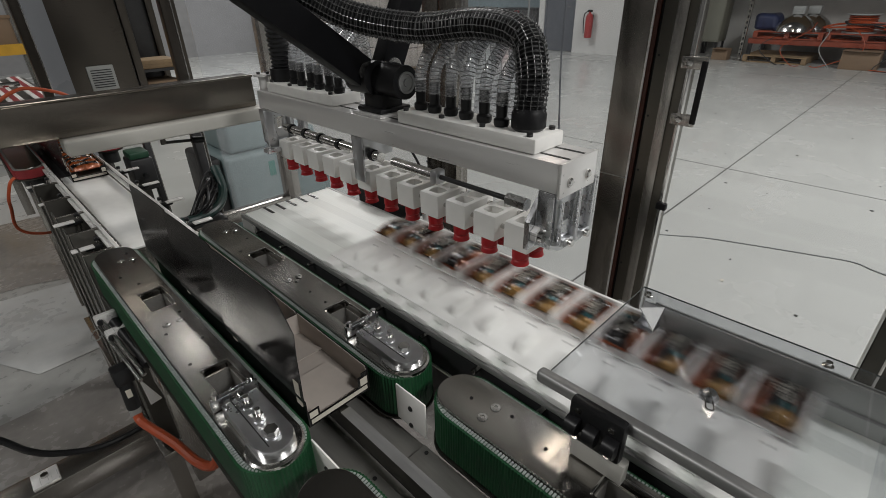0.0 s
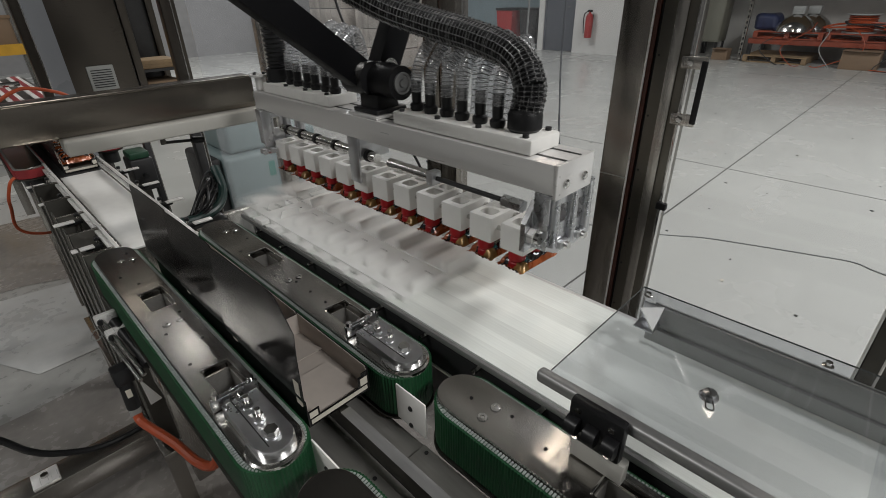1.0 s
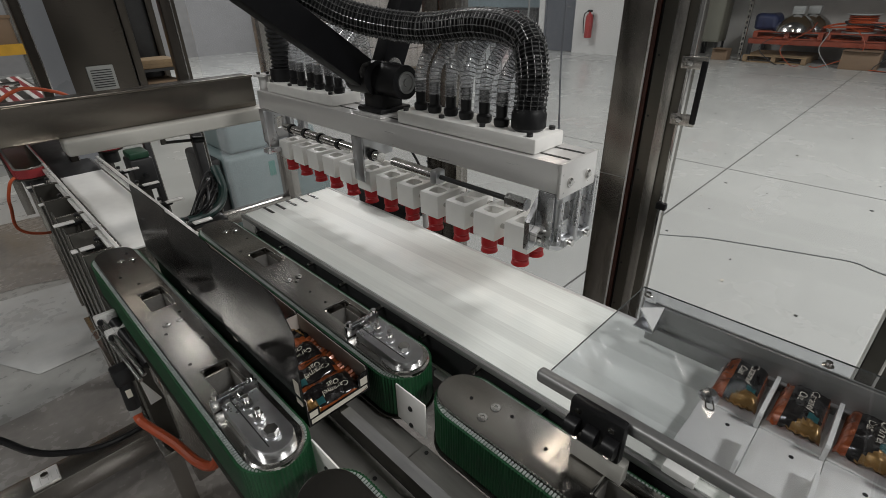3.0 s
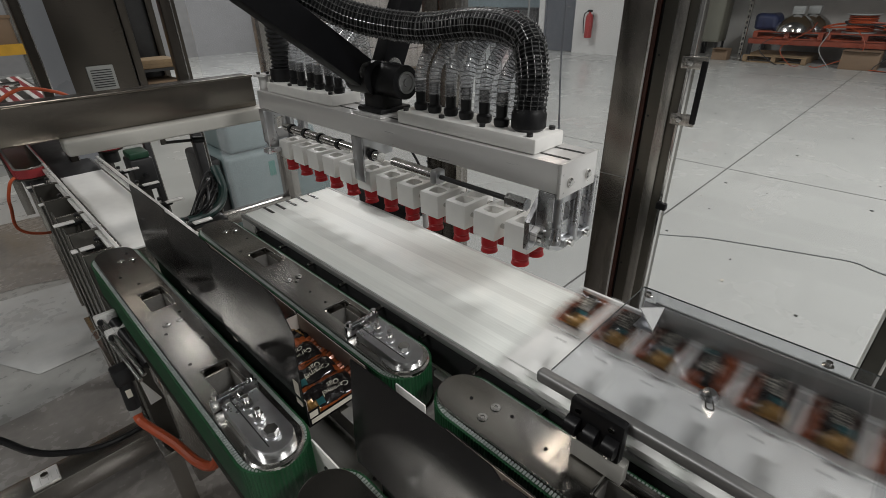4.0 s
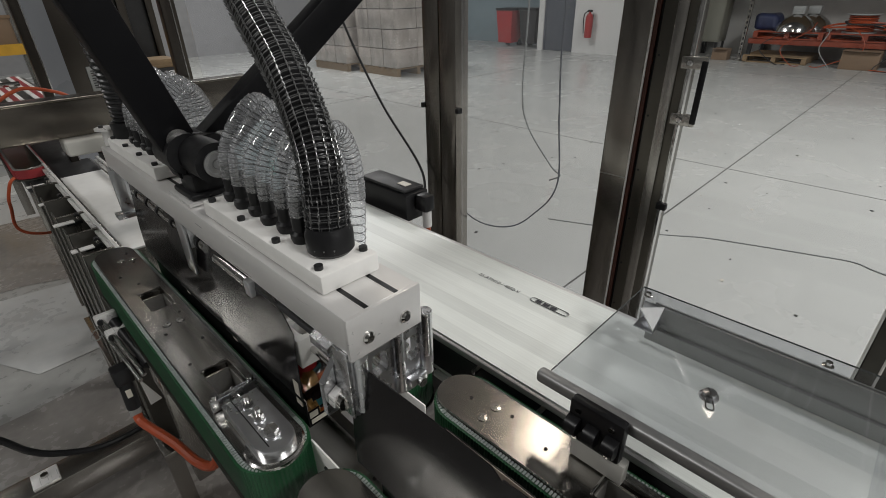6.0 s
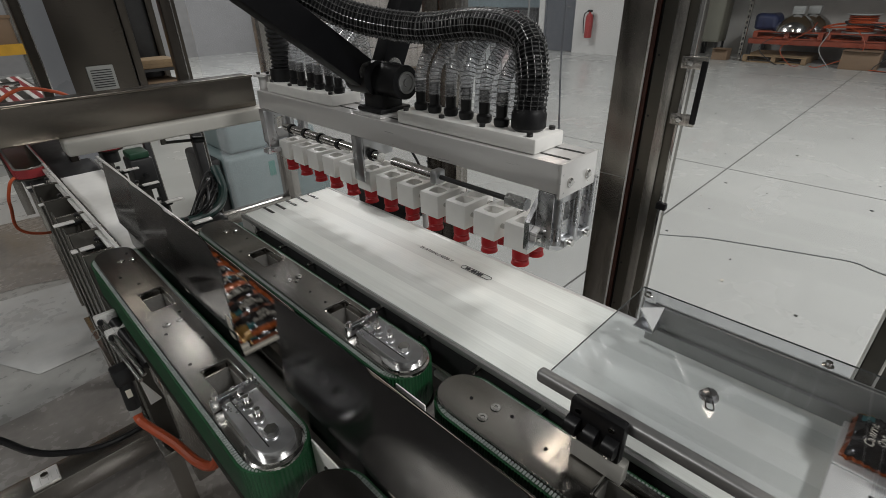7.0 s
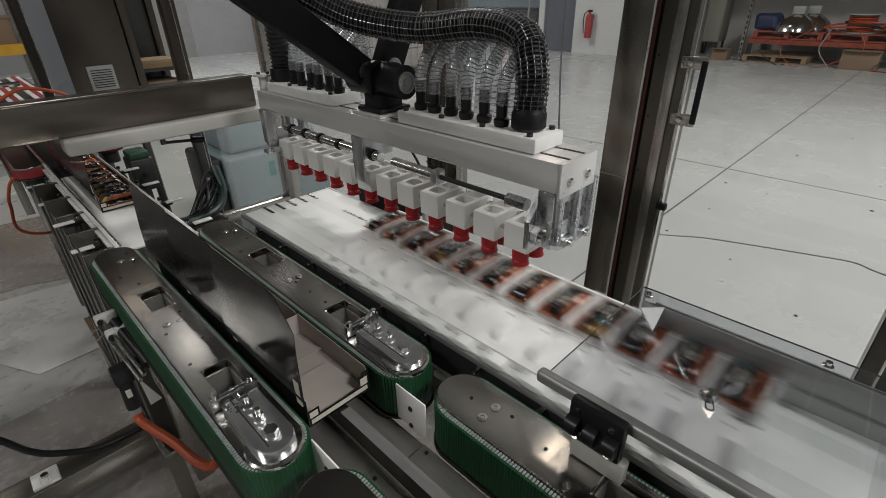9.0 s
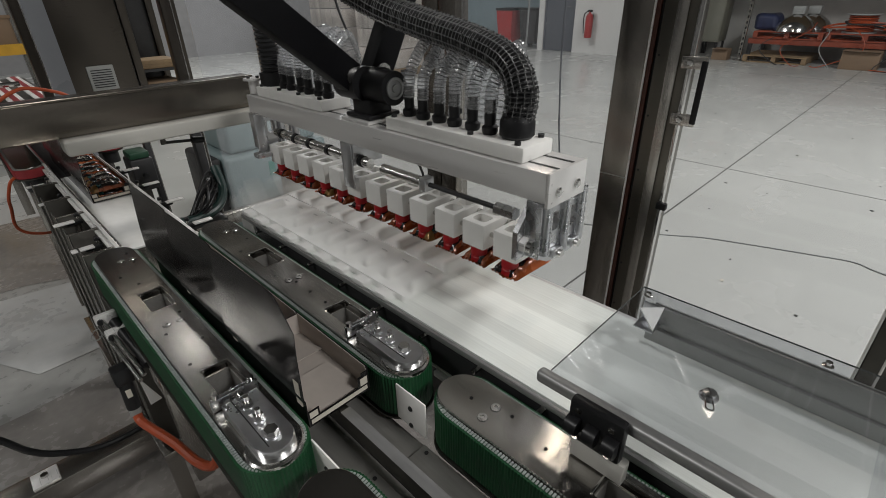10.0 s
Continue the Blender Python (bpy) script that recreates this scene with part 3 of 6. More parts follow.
def belt_deck():
    t = thing("packing_belt", "wide white toothed-belt conveyor deck with grey side plates", "conveyor", at=(0, 0, 0))
    ya, yb = -0.75, 1.115
    part("slider_bed", block((0.408, ya, DECK - 0.02), (0.636, yb - 0.035, DECK - 0.0025), 0.001), surface("grey slider bed", (0.60, 0.61, 0.60), 0.4, 0.0, 0.2, 30, 0, (8, 0.5, 8)), t)
    strip = bmesh.new()
    w = 0.02862
    # one belt: flat run, round the nose roller and a return run
    prof = [(ya, DECK), (yb - 0.04, DECK)] + [(yb - 0.04 + 0.04 * math.sin(a), DECK - 0.04 + 0.04 * math.cos(a)) for a in [radians(q) for q in range(12, 181, 12)]] + [(ya, DECK - 0.08)]
    cols = []
    for y, z in prof:
        cols.append([strip.verts.new((0, y, z)), strip.verts.new((w, y, z))])
    inner = []
    for k, (y, z) in enumerate(prof):
        ny, nz = (0, 1) if k <= 1 else ((0, -1) if k == len(prof) - 1 else ((y - (yb - 0.04)) / 0.04, (z - (DECK - 0.04)) / 0.04))
        inner.append([strip.verts.new((0, y - ny * 0.0045, z - nz * 0.0045)), strip.verts.new((w, y - ny * 0.0045, z - nz * 0.0045))])
    for a, b, c, d in zip(cols, cols[1:], inner, inner[1:]):
        strip.faces.new((a[0], a[1], b[1], b[0]))
        strip.faces.new((c[0], d[0], d[1], c[1]))
        strip.faces.new((a[0], b[0], d[0], c[0]))
        strip.faces.new((a[1], c[1], d[1], b[1]))
    me = finish(strip)
    for k in range(8):
        part("belt", me, BELT, t, at=(0.4075 + k * 0.0287, 0, 0))
    part("side_plate", block((0.4005, ya, DECK - 0.012), (0.4066, yb - 0.02, DECK - 0.002), 0.001), BAR, t)
    part("side_plate", block((0.6385, ya, DECK - 0.02), (0.648, yb - 0.02, DECK - 0.002), 0.001), ALU, t)
    part("side_frame", block((0.41, ya, DECK - 0.16), (0.42, yb - 0.05, DECK - 0.024), 0.001), DARK, t)
    part("side_frame", block((0.625, ya, DECK - 0.16), (0.635, yb - 0.05, DECK - 0.024), 0.001), DARK, t)
    part("nose_roller", rod((0.405, yb - 0.04, DECK - 0.04), (0.64, yb - 0.04, DECK - 0.04), 0.034, 24), ALU, t)
    for k in range(9):
        y = 0.12 + k * 0.112
        part("bolt", rod((0.396, y, DECK - 0.024), (0.41, y, DECK - 0.024), 0.0045, 6), BRIGHT, t)
    for y in (-0.6, 0.2, 0.95):
        part("leg", block((0.5, y, 0), (0.55, y + 0.05, DECK - 0.16), 0.003), STEEL, t)
    for k in range(5):
        x = 0.452 + k * 0.0305
        sl = part("belt_slot", block((x, 1.035, DECK + 0.0003), (x + 0.007, 1.085, DECK + 0.0009)), BLACK, t, "dark slot at the belt end")
        for q in range(3):
            part("tooth", block((x + 0.001, 1.04 + q * 0.015, DECK + 0.001), (x + 0.006, 1.046 + q * 0.015, DECK + 0.0016)), BRIGHT, sl)
    # servo motor at the far side
    m = part("motor", block((0.665, 0.79, 0.90), (0.735, 0.98, 0.966), 0.004), BLACK, t)
    part("fin", block((0.67, 0.80, 0.968), (0.73, 0.965, 0.975), 0.002), DARK, m)
    part("plate", block((0.69, 0.82, 0.9755), (0.71, 0.85, 0.977)), CREAM, m)
    part("plug", block((0.69, 0.752, 0.925), (0.722, 0.788, 0.965), 0.006), BLACK, m)
    part("plug_body", rod((0.706, 0.765, 0.925), (0.706, 0.765, 0.885), 0.011, 14), ALU, m)
    part("cable", sweep(spline([(0.706, 0.765, 0.885), (0.706, 0.765, 0.85), (0.70, 0.77, 0.80), (0.67, 0.8, 0.74)], 16), 0.008, 8), ORANGE, m)
    part("bracket", block((0.648, 0.80, 0.86), (0.69, 0.93, 0.8985), 0.002), ALU, t)
    return t


belt_deck()


def cover():
    t = thing("belt_cover", "clear polycarbonate cover hinged over the belt", "cover", at=(0, 0, 0))
    sheet = part("sheet", block((0.385, -0.75, 0.988), (0.628, 0.213, 0.992), 0.0006), PC_COVER, t)
    sheet.visible_shadow = False
    part("edge", block((0.3845, 0.213, 0.9895), (0.6284, 0.2138, 0.9915)), PC_EDGE, t)
    part("edge", block((0.628, -0.75, 0.9895), (0.6286, 0.213, 0.9915)), PC_EDGE, t)
    part("rail", block((0.374, -0.75, 0.971), (0.389, 0.228, 0.9875), 0.005, seg=4), BAR, t, "rounded stainless edge rail")
    part("back_panel", block((0.6, -0.75, 0.925), (0.604, 0.19, 0.986), 0.001), BAR, t, "dull steel back guide")
    part("angle", block((0.595, -0.75, 0.948), (0.622, 0.19, 0.951), 0.001, block((0.619, -0.75, 0.951), (0.622, 0.19, 0.978), 0.001)), BAR, t)
    part("bracket", block((0.575, 0.172, 0.955), (0.622, 0.2, 0.958), 0.001, block((0.60, 0.172, 0.958), (0.603, 0.2, 0.986), 0.001)), ALU_RAW, t)
    for x, y in ((0.606, 0.198), (0.607, -0.013), (0.607, -0.22)):
        part("screw", lathe([(0.006, 0), (0.006, 0.001), (0.0035, 0.002), (0.0035, 0.006), (0, 0.006)], 12, at=(x, y, 0.992)), BRIGHT, t)
    k = part("knob", lathe([(0.0098, 0), (0.0098, 0.0025), (0.0068, 0.004), (0.0068, 0.0075), (0, 0.0085)], 20, at=(0.463, 0.068, 0.992)), ALU_RAW, t, "quarter-turn fastener with a wire ring")
    part("ring", sweep(spline([(0.460, 0.064, 0.995), (0.452, 0.060, 0.994), (0.446, 0.058, 0.993), (0.444, 0.064, 0.993), (0.450, 0.067, 0.994), (0.457, 0.070, 0.995)], 24), 0.0008, 6), BRIGHT, k)
    h = part("hinge", block((0.360, 0.111, 0.937), (0.3735, 0.174, 0.993), 0.004), BLACK, t, "black moulded hinge")
    for y in (0.114, 0.136, 0.158):
        part("knuckle", rod((0.357, y, 0.962), (0.357, y + 0.014, 0.962), 0.011, 16), BLACK, h)
    for y, z in ((0.124, 0.982), (0.162, 0.982), (0.124, 0.944), (0.162, 0.944)):
        part("screw", rod((0.358, y, z), (0.361, y, z), 0.0035, 12), BRIGHT, h)
    part("bracket", block((0.364, 0.105, 0.907), (0.378, 0.168, 0.9365), 0.002), GUIDE, t, "pale plastic hinge block")
    part("gusset", outline([(0.579, 0.196), (0.602, 0.172), (0.541, 0.162)], 0.9845, 0.987), WHITE, t, "white corner gusset")
    part("end_panel", block((0.42, -0.085, 0.925), (0.6, -0.082, 0.985)), PC, t).visible_shadow = False


cover()

PLATE = 0.905


def flat_outline(*args):
    return finish(outline(*args), 18)


def side_conveyor(name, xc, ya, yb, label, tensioner, flip, r=0.0445, group="green side belts", belt=None, bh=0.075):
    """A steel plate with round ends, a green ribbed belt running round it on edge, and a tensioning nose."""
    t = thing(name, label, "side conveyor", group, at=(xc, 0, 0))
    body = part("plate", outline(stadium(0, ya, yb, r - 0.009), PLATE - 0.012, PLATE, 0.0012), STEEL_Y, t, "brushed steel carrier plate")
    cuts = []
    for yh in ((ya + 0.15, ya + 0.438) if tensioner else (yb - 0.308, yb - 0.65)):
        cuts.append(((-0.0135, yh, PLATE - 0.1), (0.0245, yh + 0.074, PLATE + 0.05), 0.004))
    cut_holes(body, cuts)
    for lo, hi, _ in cuts:
        ring = bmesh.new()
        block((lo[0] - 0.001, hi[1] - 0.001, PLATE - 0.004), (hi[0] + 0.001, hi[1] + 0.002, PLATE + 0.003), 0.001, ring)
        block((hi[0] - 0.0005, lo[1], PLATE - 0.004), (hi[0] + 0.0025, hi[1], PLATE + 0.003), 0.001, ring)
        part("tube_end", ring, BRIGHT, t)
        liner = bmesh.new()
        zt = PLATE - 0.0125
        block((lo[0], lo[1], PLATE - 0.095), (lo[0] + 0.0015, hi[1], zt), 0, liner)
        block((hi[0] - 0.0015, lo[1], PLATE - 0.095), (hi[0], hi[1], zt), 0, liner)
        block((lo[0] + 0.0015, lo[1], PLATE - 0.095), (hi[0] - 0.0015, lo[1] + 0.0015, zt), 0, liner)
        block((lo[0] + 0.0015, hi[1] - 0.0015, PLATE - 0.095), (hi[0] - 0.0015, hi[1], zt), 0, liner)
        part("tube", liner, BEDPLATE, t)
        # black sheet added across the foot, standing for the shade deep inside
        part("tube_floor", block((lo[0], lo[1], PLATE - 0.099), (hi[0], hi[1], PLATE - 0.0955)), BLACK, t)
    core = part("core", outline(stadium(0, ya + 0.012, yb - 0.012, r - 0.018), PLATE - 0.085, PLATE - 0.0125), DARK, t)
    cut_holes(core, cuts)
    # the belt: a band with ribs on its face and pale teeth at its edge
    path = stadium(0, ya - 0.001, yb + 0.001, r, 14)
    band = bmesh.new()
    dense = []
    n = len(path)
    for i in range(n):
        a, b = Vector(path[i]), Vector(path[(i + 1) % n])
        steps = max(1, int((b - a).length / 0.0022))
        dense += [a.lerp(b, s / steps) for s in range(steps)]
    n = len(dense)
    outer, inn, mid = [], [], []
    for i, p in enumerate(dense):
        d = (dense[(i + 1) % n] - dense[i - 1]).normalized()
        nrm = Vector((d.y, -d.x))
        o = p + nrm * (0.0011 if i % 2 else 0.0)
        q = p - nrm * 0.006
        outer.append((band.verts.new((o.x, o.y, PLATE - bh)), band.verts.new((o.x, o.y, PLATE - 0.006))))
        w = p - nrm * 0.0016
        mid.append(band.verts.new((w.x, w.y, PLATE - 0.006)))
        inn.append((band.verts.new((q.x, q.y, PLATE - bh)), band.verts.new((q.x, q.y, PLATE - 0.006))))
    for i in range(n):
        j = (i + 1) % n
        band.faces.new((outer[i][0], outer[j][0], outer[j][1], outer[i][1]))
        band.faces.new((inn[i][0], inn[i][1], inn[j][1], inn[j][0]))
        band.faces.new((outer[i][1], outer[j][1], mid[j], mid[i]))
        band.faces.new((mid[i], mid[j], inn[j][1], inn[i][1]))
        band.faces.new((outer[i][0], inn[i][0], inn[j][0], outer[j][0]))
    part("belt", finish(band, 20), belt or GREEN, t, "red rubber belt" if belt else "green rubber belt with upright ribs")
    teeth = bmesh.new()
    acc = 0.0
    for i, p in enumerate(dense):
        acc += (dense[i] - dense[i - 1]).length
        if acc < 0.0042:
            continue
        acc = 0.0
        d = (dense[(i + 1) % n] - dense[i - 1]).normalized()
        nrm = Vector((d.y, -d.x))
        m = Matrix(((d.x, nrm.x, 0, p.x - nrm.x * 0.0052), (d.y, nrm.y, 0, p.y - nrm.y * 0.0052), (0, 0, 1, PLATE - 0.0100), (0, 0, 0, 1)))
        bmesh.ops.create_cube(teeth, size=1, matrix=m @ Matrix.Diagonal((0.0027, 0.0058, 0.0105, 1)))
    tagged(part("belt_teeth", finish(teeth, 0), GREEN_PALE, t, "pale worn belt teeth"), kind="stuff")
    lipm = outline(stadium(0, ya - 0.004, yb + 0.004, r + 0.004), PLATE - bh - 0.006, PLATE - bh - 0.002)
    part("lower_plate", lipm, DULL, t)
    # holes and bolts
    rng = random.Random(int(xc * 1000) + 7)
    for k in range(14):
        y = ya + 0.05 + (yb - ya - 0.1) * k / 13
        x = rng.choice((-0.018, 0.02, 0.0, 0.012))
        if any(lo[1] - 0.01 < y < hi[1] + 0.01 for lo, hi, _ in cuts) or (tensioner and y < ya + 0.17):
            continue
        part("hole", rod((x, y, PLATE - 0.002), (x, y, PLATE + 0.0006), 0.0025, 10), BLACK, t)
    for x, y in ((0.002, yb - 0.078), (0.021, yb - 0.085), (-0.008, yb - 0.378), (0.013, yb - 0.38)) if tensioner else ((0.009, yb - 0.084), (-0.015, yb - 0.082)):
        if ya < y - 0.05:
            part("countersunk_screw", lathe([(0.0072, 0.0), (0.0066, 0.001), (0.003, 0.0012), (0.0025, 0.0002), (0, 0.0002)], 14, at=(x, y, PLATE + 0.0003)), BRIGHT, t)
    if tensioner:
        nose = part("tension_plate", flat_outline([(-0.024, ya + 0.122)] + [(-0.024, ya + 0.03)] + [(0.024 * math.cos(a), ya + 0.03 + 0.024 * math.sin(a)) for a in [math.pi + math.pi * q / 14 for q in range(1, 14)]] + [(0.024, ya + 0.03), (0.024, ya + 0.122)], PLATE + 0.0004, PLATE + 0.015, 0.0012), ALU_RAW, t, "machined aluminium tensioner block")
        part("groove", block((-0.012, ya + 0.02, PLATE + 0.0149), (-0.0105, ya + 0.121, PLATE + 0.0153)), DARK, nose)
        part("pulley", lathe([(0.035, 0), (0.036, 0.003), (0.036, 0.007), (0.033, 0.0085), (0.033, 0.012), (0, 0.012)], 36, at=(0, ya + 0.034, PLATE - 0.0075)), BRIGHT, nose)
        for y in (ya + 0.036, ya + 0.068, ya + 0.098):
            big = y < ya + 0.05
            b = part("bolt", hexbolt((0.001, y, PLATE + 0.017), 0.0085 if big else 0.006, 0.006), BRIGHT, nose)
            part("washer", rod((0.001, y, PLATE + 0.015), (0.001, y, PLATE + 0.017), 0.0105 if big else 0.008, 18), ALU_RAW, b)
            if not big:
                part("stud", rod((0.001, y, PLATE + 0.023), (0.001, y, PLATE + 0.032), 0.0035, 10), BRIGHT, b)
        yb2 = ya + 0.132
        br = part("stop_bar", block((-0.032, yb2, PLATE + 0.001), (0.03, yb2 + 0.008, PLATE + 0.019), 0.001), ALU_RAW, t, "aluminium adjuster bar with cap screws")
        for x in (-0.025, 0.023):
            part("screw", rod((x, yb2 + 0.004, PLATE + 0.019), (x, yb2 + 0.004, PLATE + 0.026), 0.0045, 12), BRIGHT, br)
        part("adjuster", rod((0.001, yb2 - 0.014, PLATE + 0.01), (0.001, yb2 + 0.016, PLATE + 0.01), 0.004, 10), BRIGHT, br)
        part("nut", rod((0.001, yb2 - 0.006, PLATE + 0.01), (0.001, yb2, PLATE + 0.01), 0.007, 6), BRIGHT, br)
    for y in (ya + 0.15, yb - 0.15):
        part("support", block((-0.02, y, 0.3), (0.02, y + 0.04, PLATE - 0.09), 0.002), STEEL, t)
    return t


side_conveyor("side_conveyor", 0.133, 0.396, 1.155, "steel plate conveyor with a green ribbed belt beside the cartons", True, 1)
side_conveyor("side_conveyor", 0.342, 0.396, 1.132, "steel plate conveyor with a green ribbed belt and tensioner block", True, -1)
side_conveyor("side_conveyor", 0.351, -0.5, 0.357, "infeed side conveyor with a green ribbed belt and bare plate", False, -1)
side_conveyor("side_conveyor", 0.14, -0.5, 0.358, "infeed side conveyor with a steel plate close by", False, 1)


def carton_bed():
    t = thing("carton_bed", "grey steel slide bed with a centre rail under the cartons", "conveyor bed", at=(0, 0, 0))
    part("bed", block((0.188, -0.6, 0.806), (0.305, 1.15, 0.814), 0.001), BEDPLATE, t)
    r = part("rail", block((0.2315, -0.6, 0.838), (0.2455, 1.15, 0.8722), 0.0015), DULL, t, "dull steel centre rail")
    part("cap", block((0.2305, -0.6, 0.8724), (0.246, 0.44, 0.8732), 0.0003), BAR, r)
    for y in (-0.3, 0.1, 0.5, 0.9):
        part("web", block((0.236, y, 0.814), (0.241, y + 0.05, 0.838)), DULL, r)
    for x0, x1, ya, y in ((0.189, 0.2295, 0.12, 0.372), (0.2475, 0.304, 0.12, 0.352), (0.189, 0.2295, -0.3, 0.118), (0.2475, 0.304, -0.3, 0.118)):
        w = part("plate", block((x0, ya, 0.8145), (x1, y, 0.8185), 0.0008), BEDPLATE, t)
        for sx in (x0 + 0.008, x1 - 0.008):
            part("screw", rod((sx, y - 0.012, 0.8185), (sx, y - 0.012, 0.8197), 0.003, 8), DARK, w)
    for x, y in ((0.306, 0.376), (0.172, 0.378)):
        w = part("wear_strip", block((x - 0.004, y - 0.03, 0.835), (x - 0.0015, y + 0.03, 0.899), 0.0008), WHITE, t, "white plastic transfer plate")
        for z in (0.84, 0.872):
            part("screw", rod((x - 0.0055, y, z), (x - 0.004, y, z), 0.004, 12), DARK, w)
    for y in (-0.3, 0.55, 1.1):
        part("leg", block((0.22, y, 0.0), (0.26, y + 0.04, 0.806), 0.003), STEEL, t)


carton_bed()


def guide_rail():
    for x, ya, yb, lab in ((0.150, 1.165, 2.05, "bright stainless carton guide rail on clamp brackets"), (0.296, 1.12, 2.0, "bright stainless carton guide rail on the belt side")):
        t = thing("guide_rail", lab, "guide rail", "carton guide rails", at=(x, 0, 0))
        part("rail", block((-0.004, ya, 0.893), (0.004, yb, 0.901), 0.0015, block((-0.012, ya, 0.882), (-0.002, yb, 0.890), 0.0015)), RAIL, t)
        s = -1 if x < 0.2 else 1
        for k in range(4):
            y = ya + 0.1 + k * 0.2
            a = part("clamp", block((s * 0.012, y, 0.868), (s * 0.048, y + 0.016, 0.878), 0.002), BLACK, t)
            part("slotted_plate", block((s * 0.03, y - 0.012, 0.878), (s * 0.075, y + 0.006, 0.882), 0.001), RAIL, a)
            part("stud", rod((s * 0.02, y + 0.008, 0.84), (s * 0.02, y + 0.008, 0.888), 0.003, 10), BRIGHT, a)
            part("knob", lathe([(0.006, 0), (0.006, 0.006), (0.004, 0.008), (0, 0.008)], 12, at=(s * 0.02, y + 0.008, 0.888)), BLACK, a)
            part("drop_plate", block((s * 0.026, y - 0.02, 0.70), (s * 0.032, y + 0.04, 0.866), 0.001), DULL, a)
        part("end_block", block((-0.012, ya - 0.008, 0.872), (0.012, ya + 0.02, 0.892), 0.002), WHITE, t)
    bed = thing("outfeed_belt", "plain white outfeed belt between the guide rails", "conveyor", at=(0, 0, 0))
    part("belt", block((0.168, 1.2, 0.866), (0.286, 1.925, 0.8715), 0.002), TRAY_WHITE, bed)
    part("transfer_bed", block((0.168, 1.93, 0.855), (0.286, 3.4, 0.8705), 0.002), DARK, bed, "dark slide bed beyond the white belt")
    part("frame", block((0.162, 1.2, 0.7), (0.167, 3.4, 0.869), 0.001), STEEL, bed)
    part("frame", block((0.287, 1.2, 0.7), (0.292, 3.4, 0.869), 0.001), STEEL, bed)
    for y in (1.4, 2.2, 3.2):
        part("leg", block((0.22, y, 0), (0.26, y + 0.04, 0.866), 0.002), STEEL, bed)


guide_rail()
# ---- the gripper head: beam, manifolds, hoses, twelve vacuum blocks, two robot arms ----
H0 = Vector((0.515, 0.305, 1.185))
BLOCK_Y = [0.380 + i * PITCH for i in range(12)]
MID_Y = 0.380 + 5.5 * PITCH
TIGHT = 0.0465


def vacuum_block_meshes():
    bm = bmesh.new()
    lo, hi = (-0.037, -0.0225, -0.043), (0.037, 0.0225, 0.0)
    # a block with a pocket milled into its top
    block(lo, hi, 0.0022, bm)
    me = finish(bm, 30)
    return me


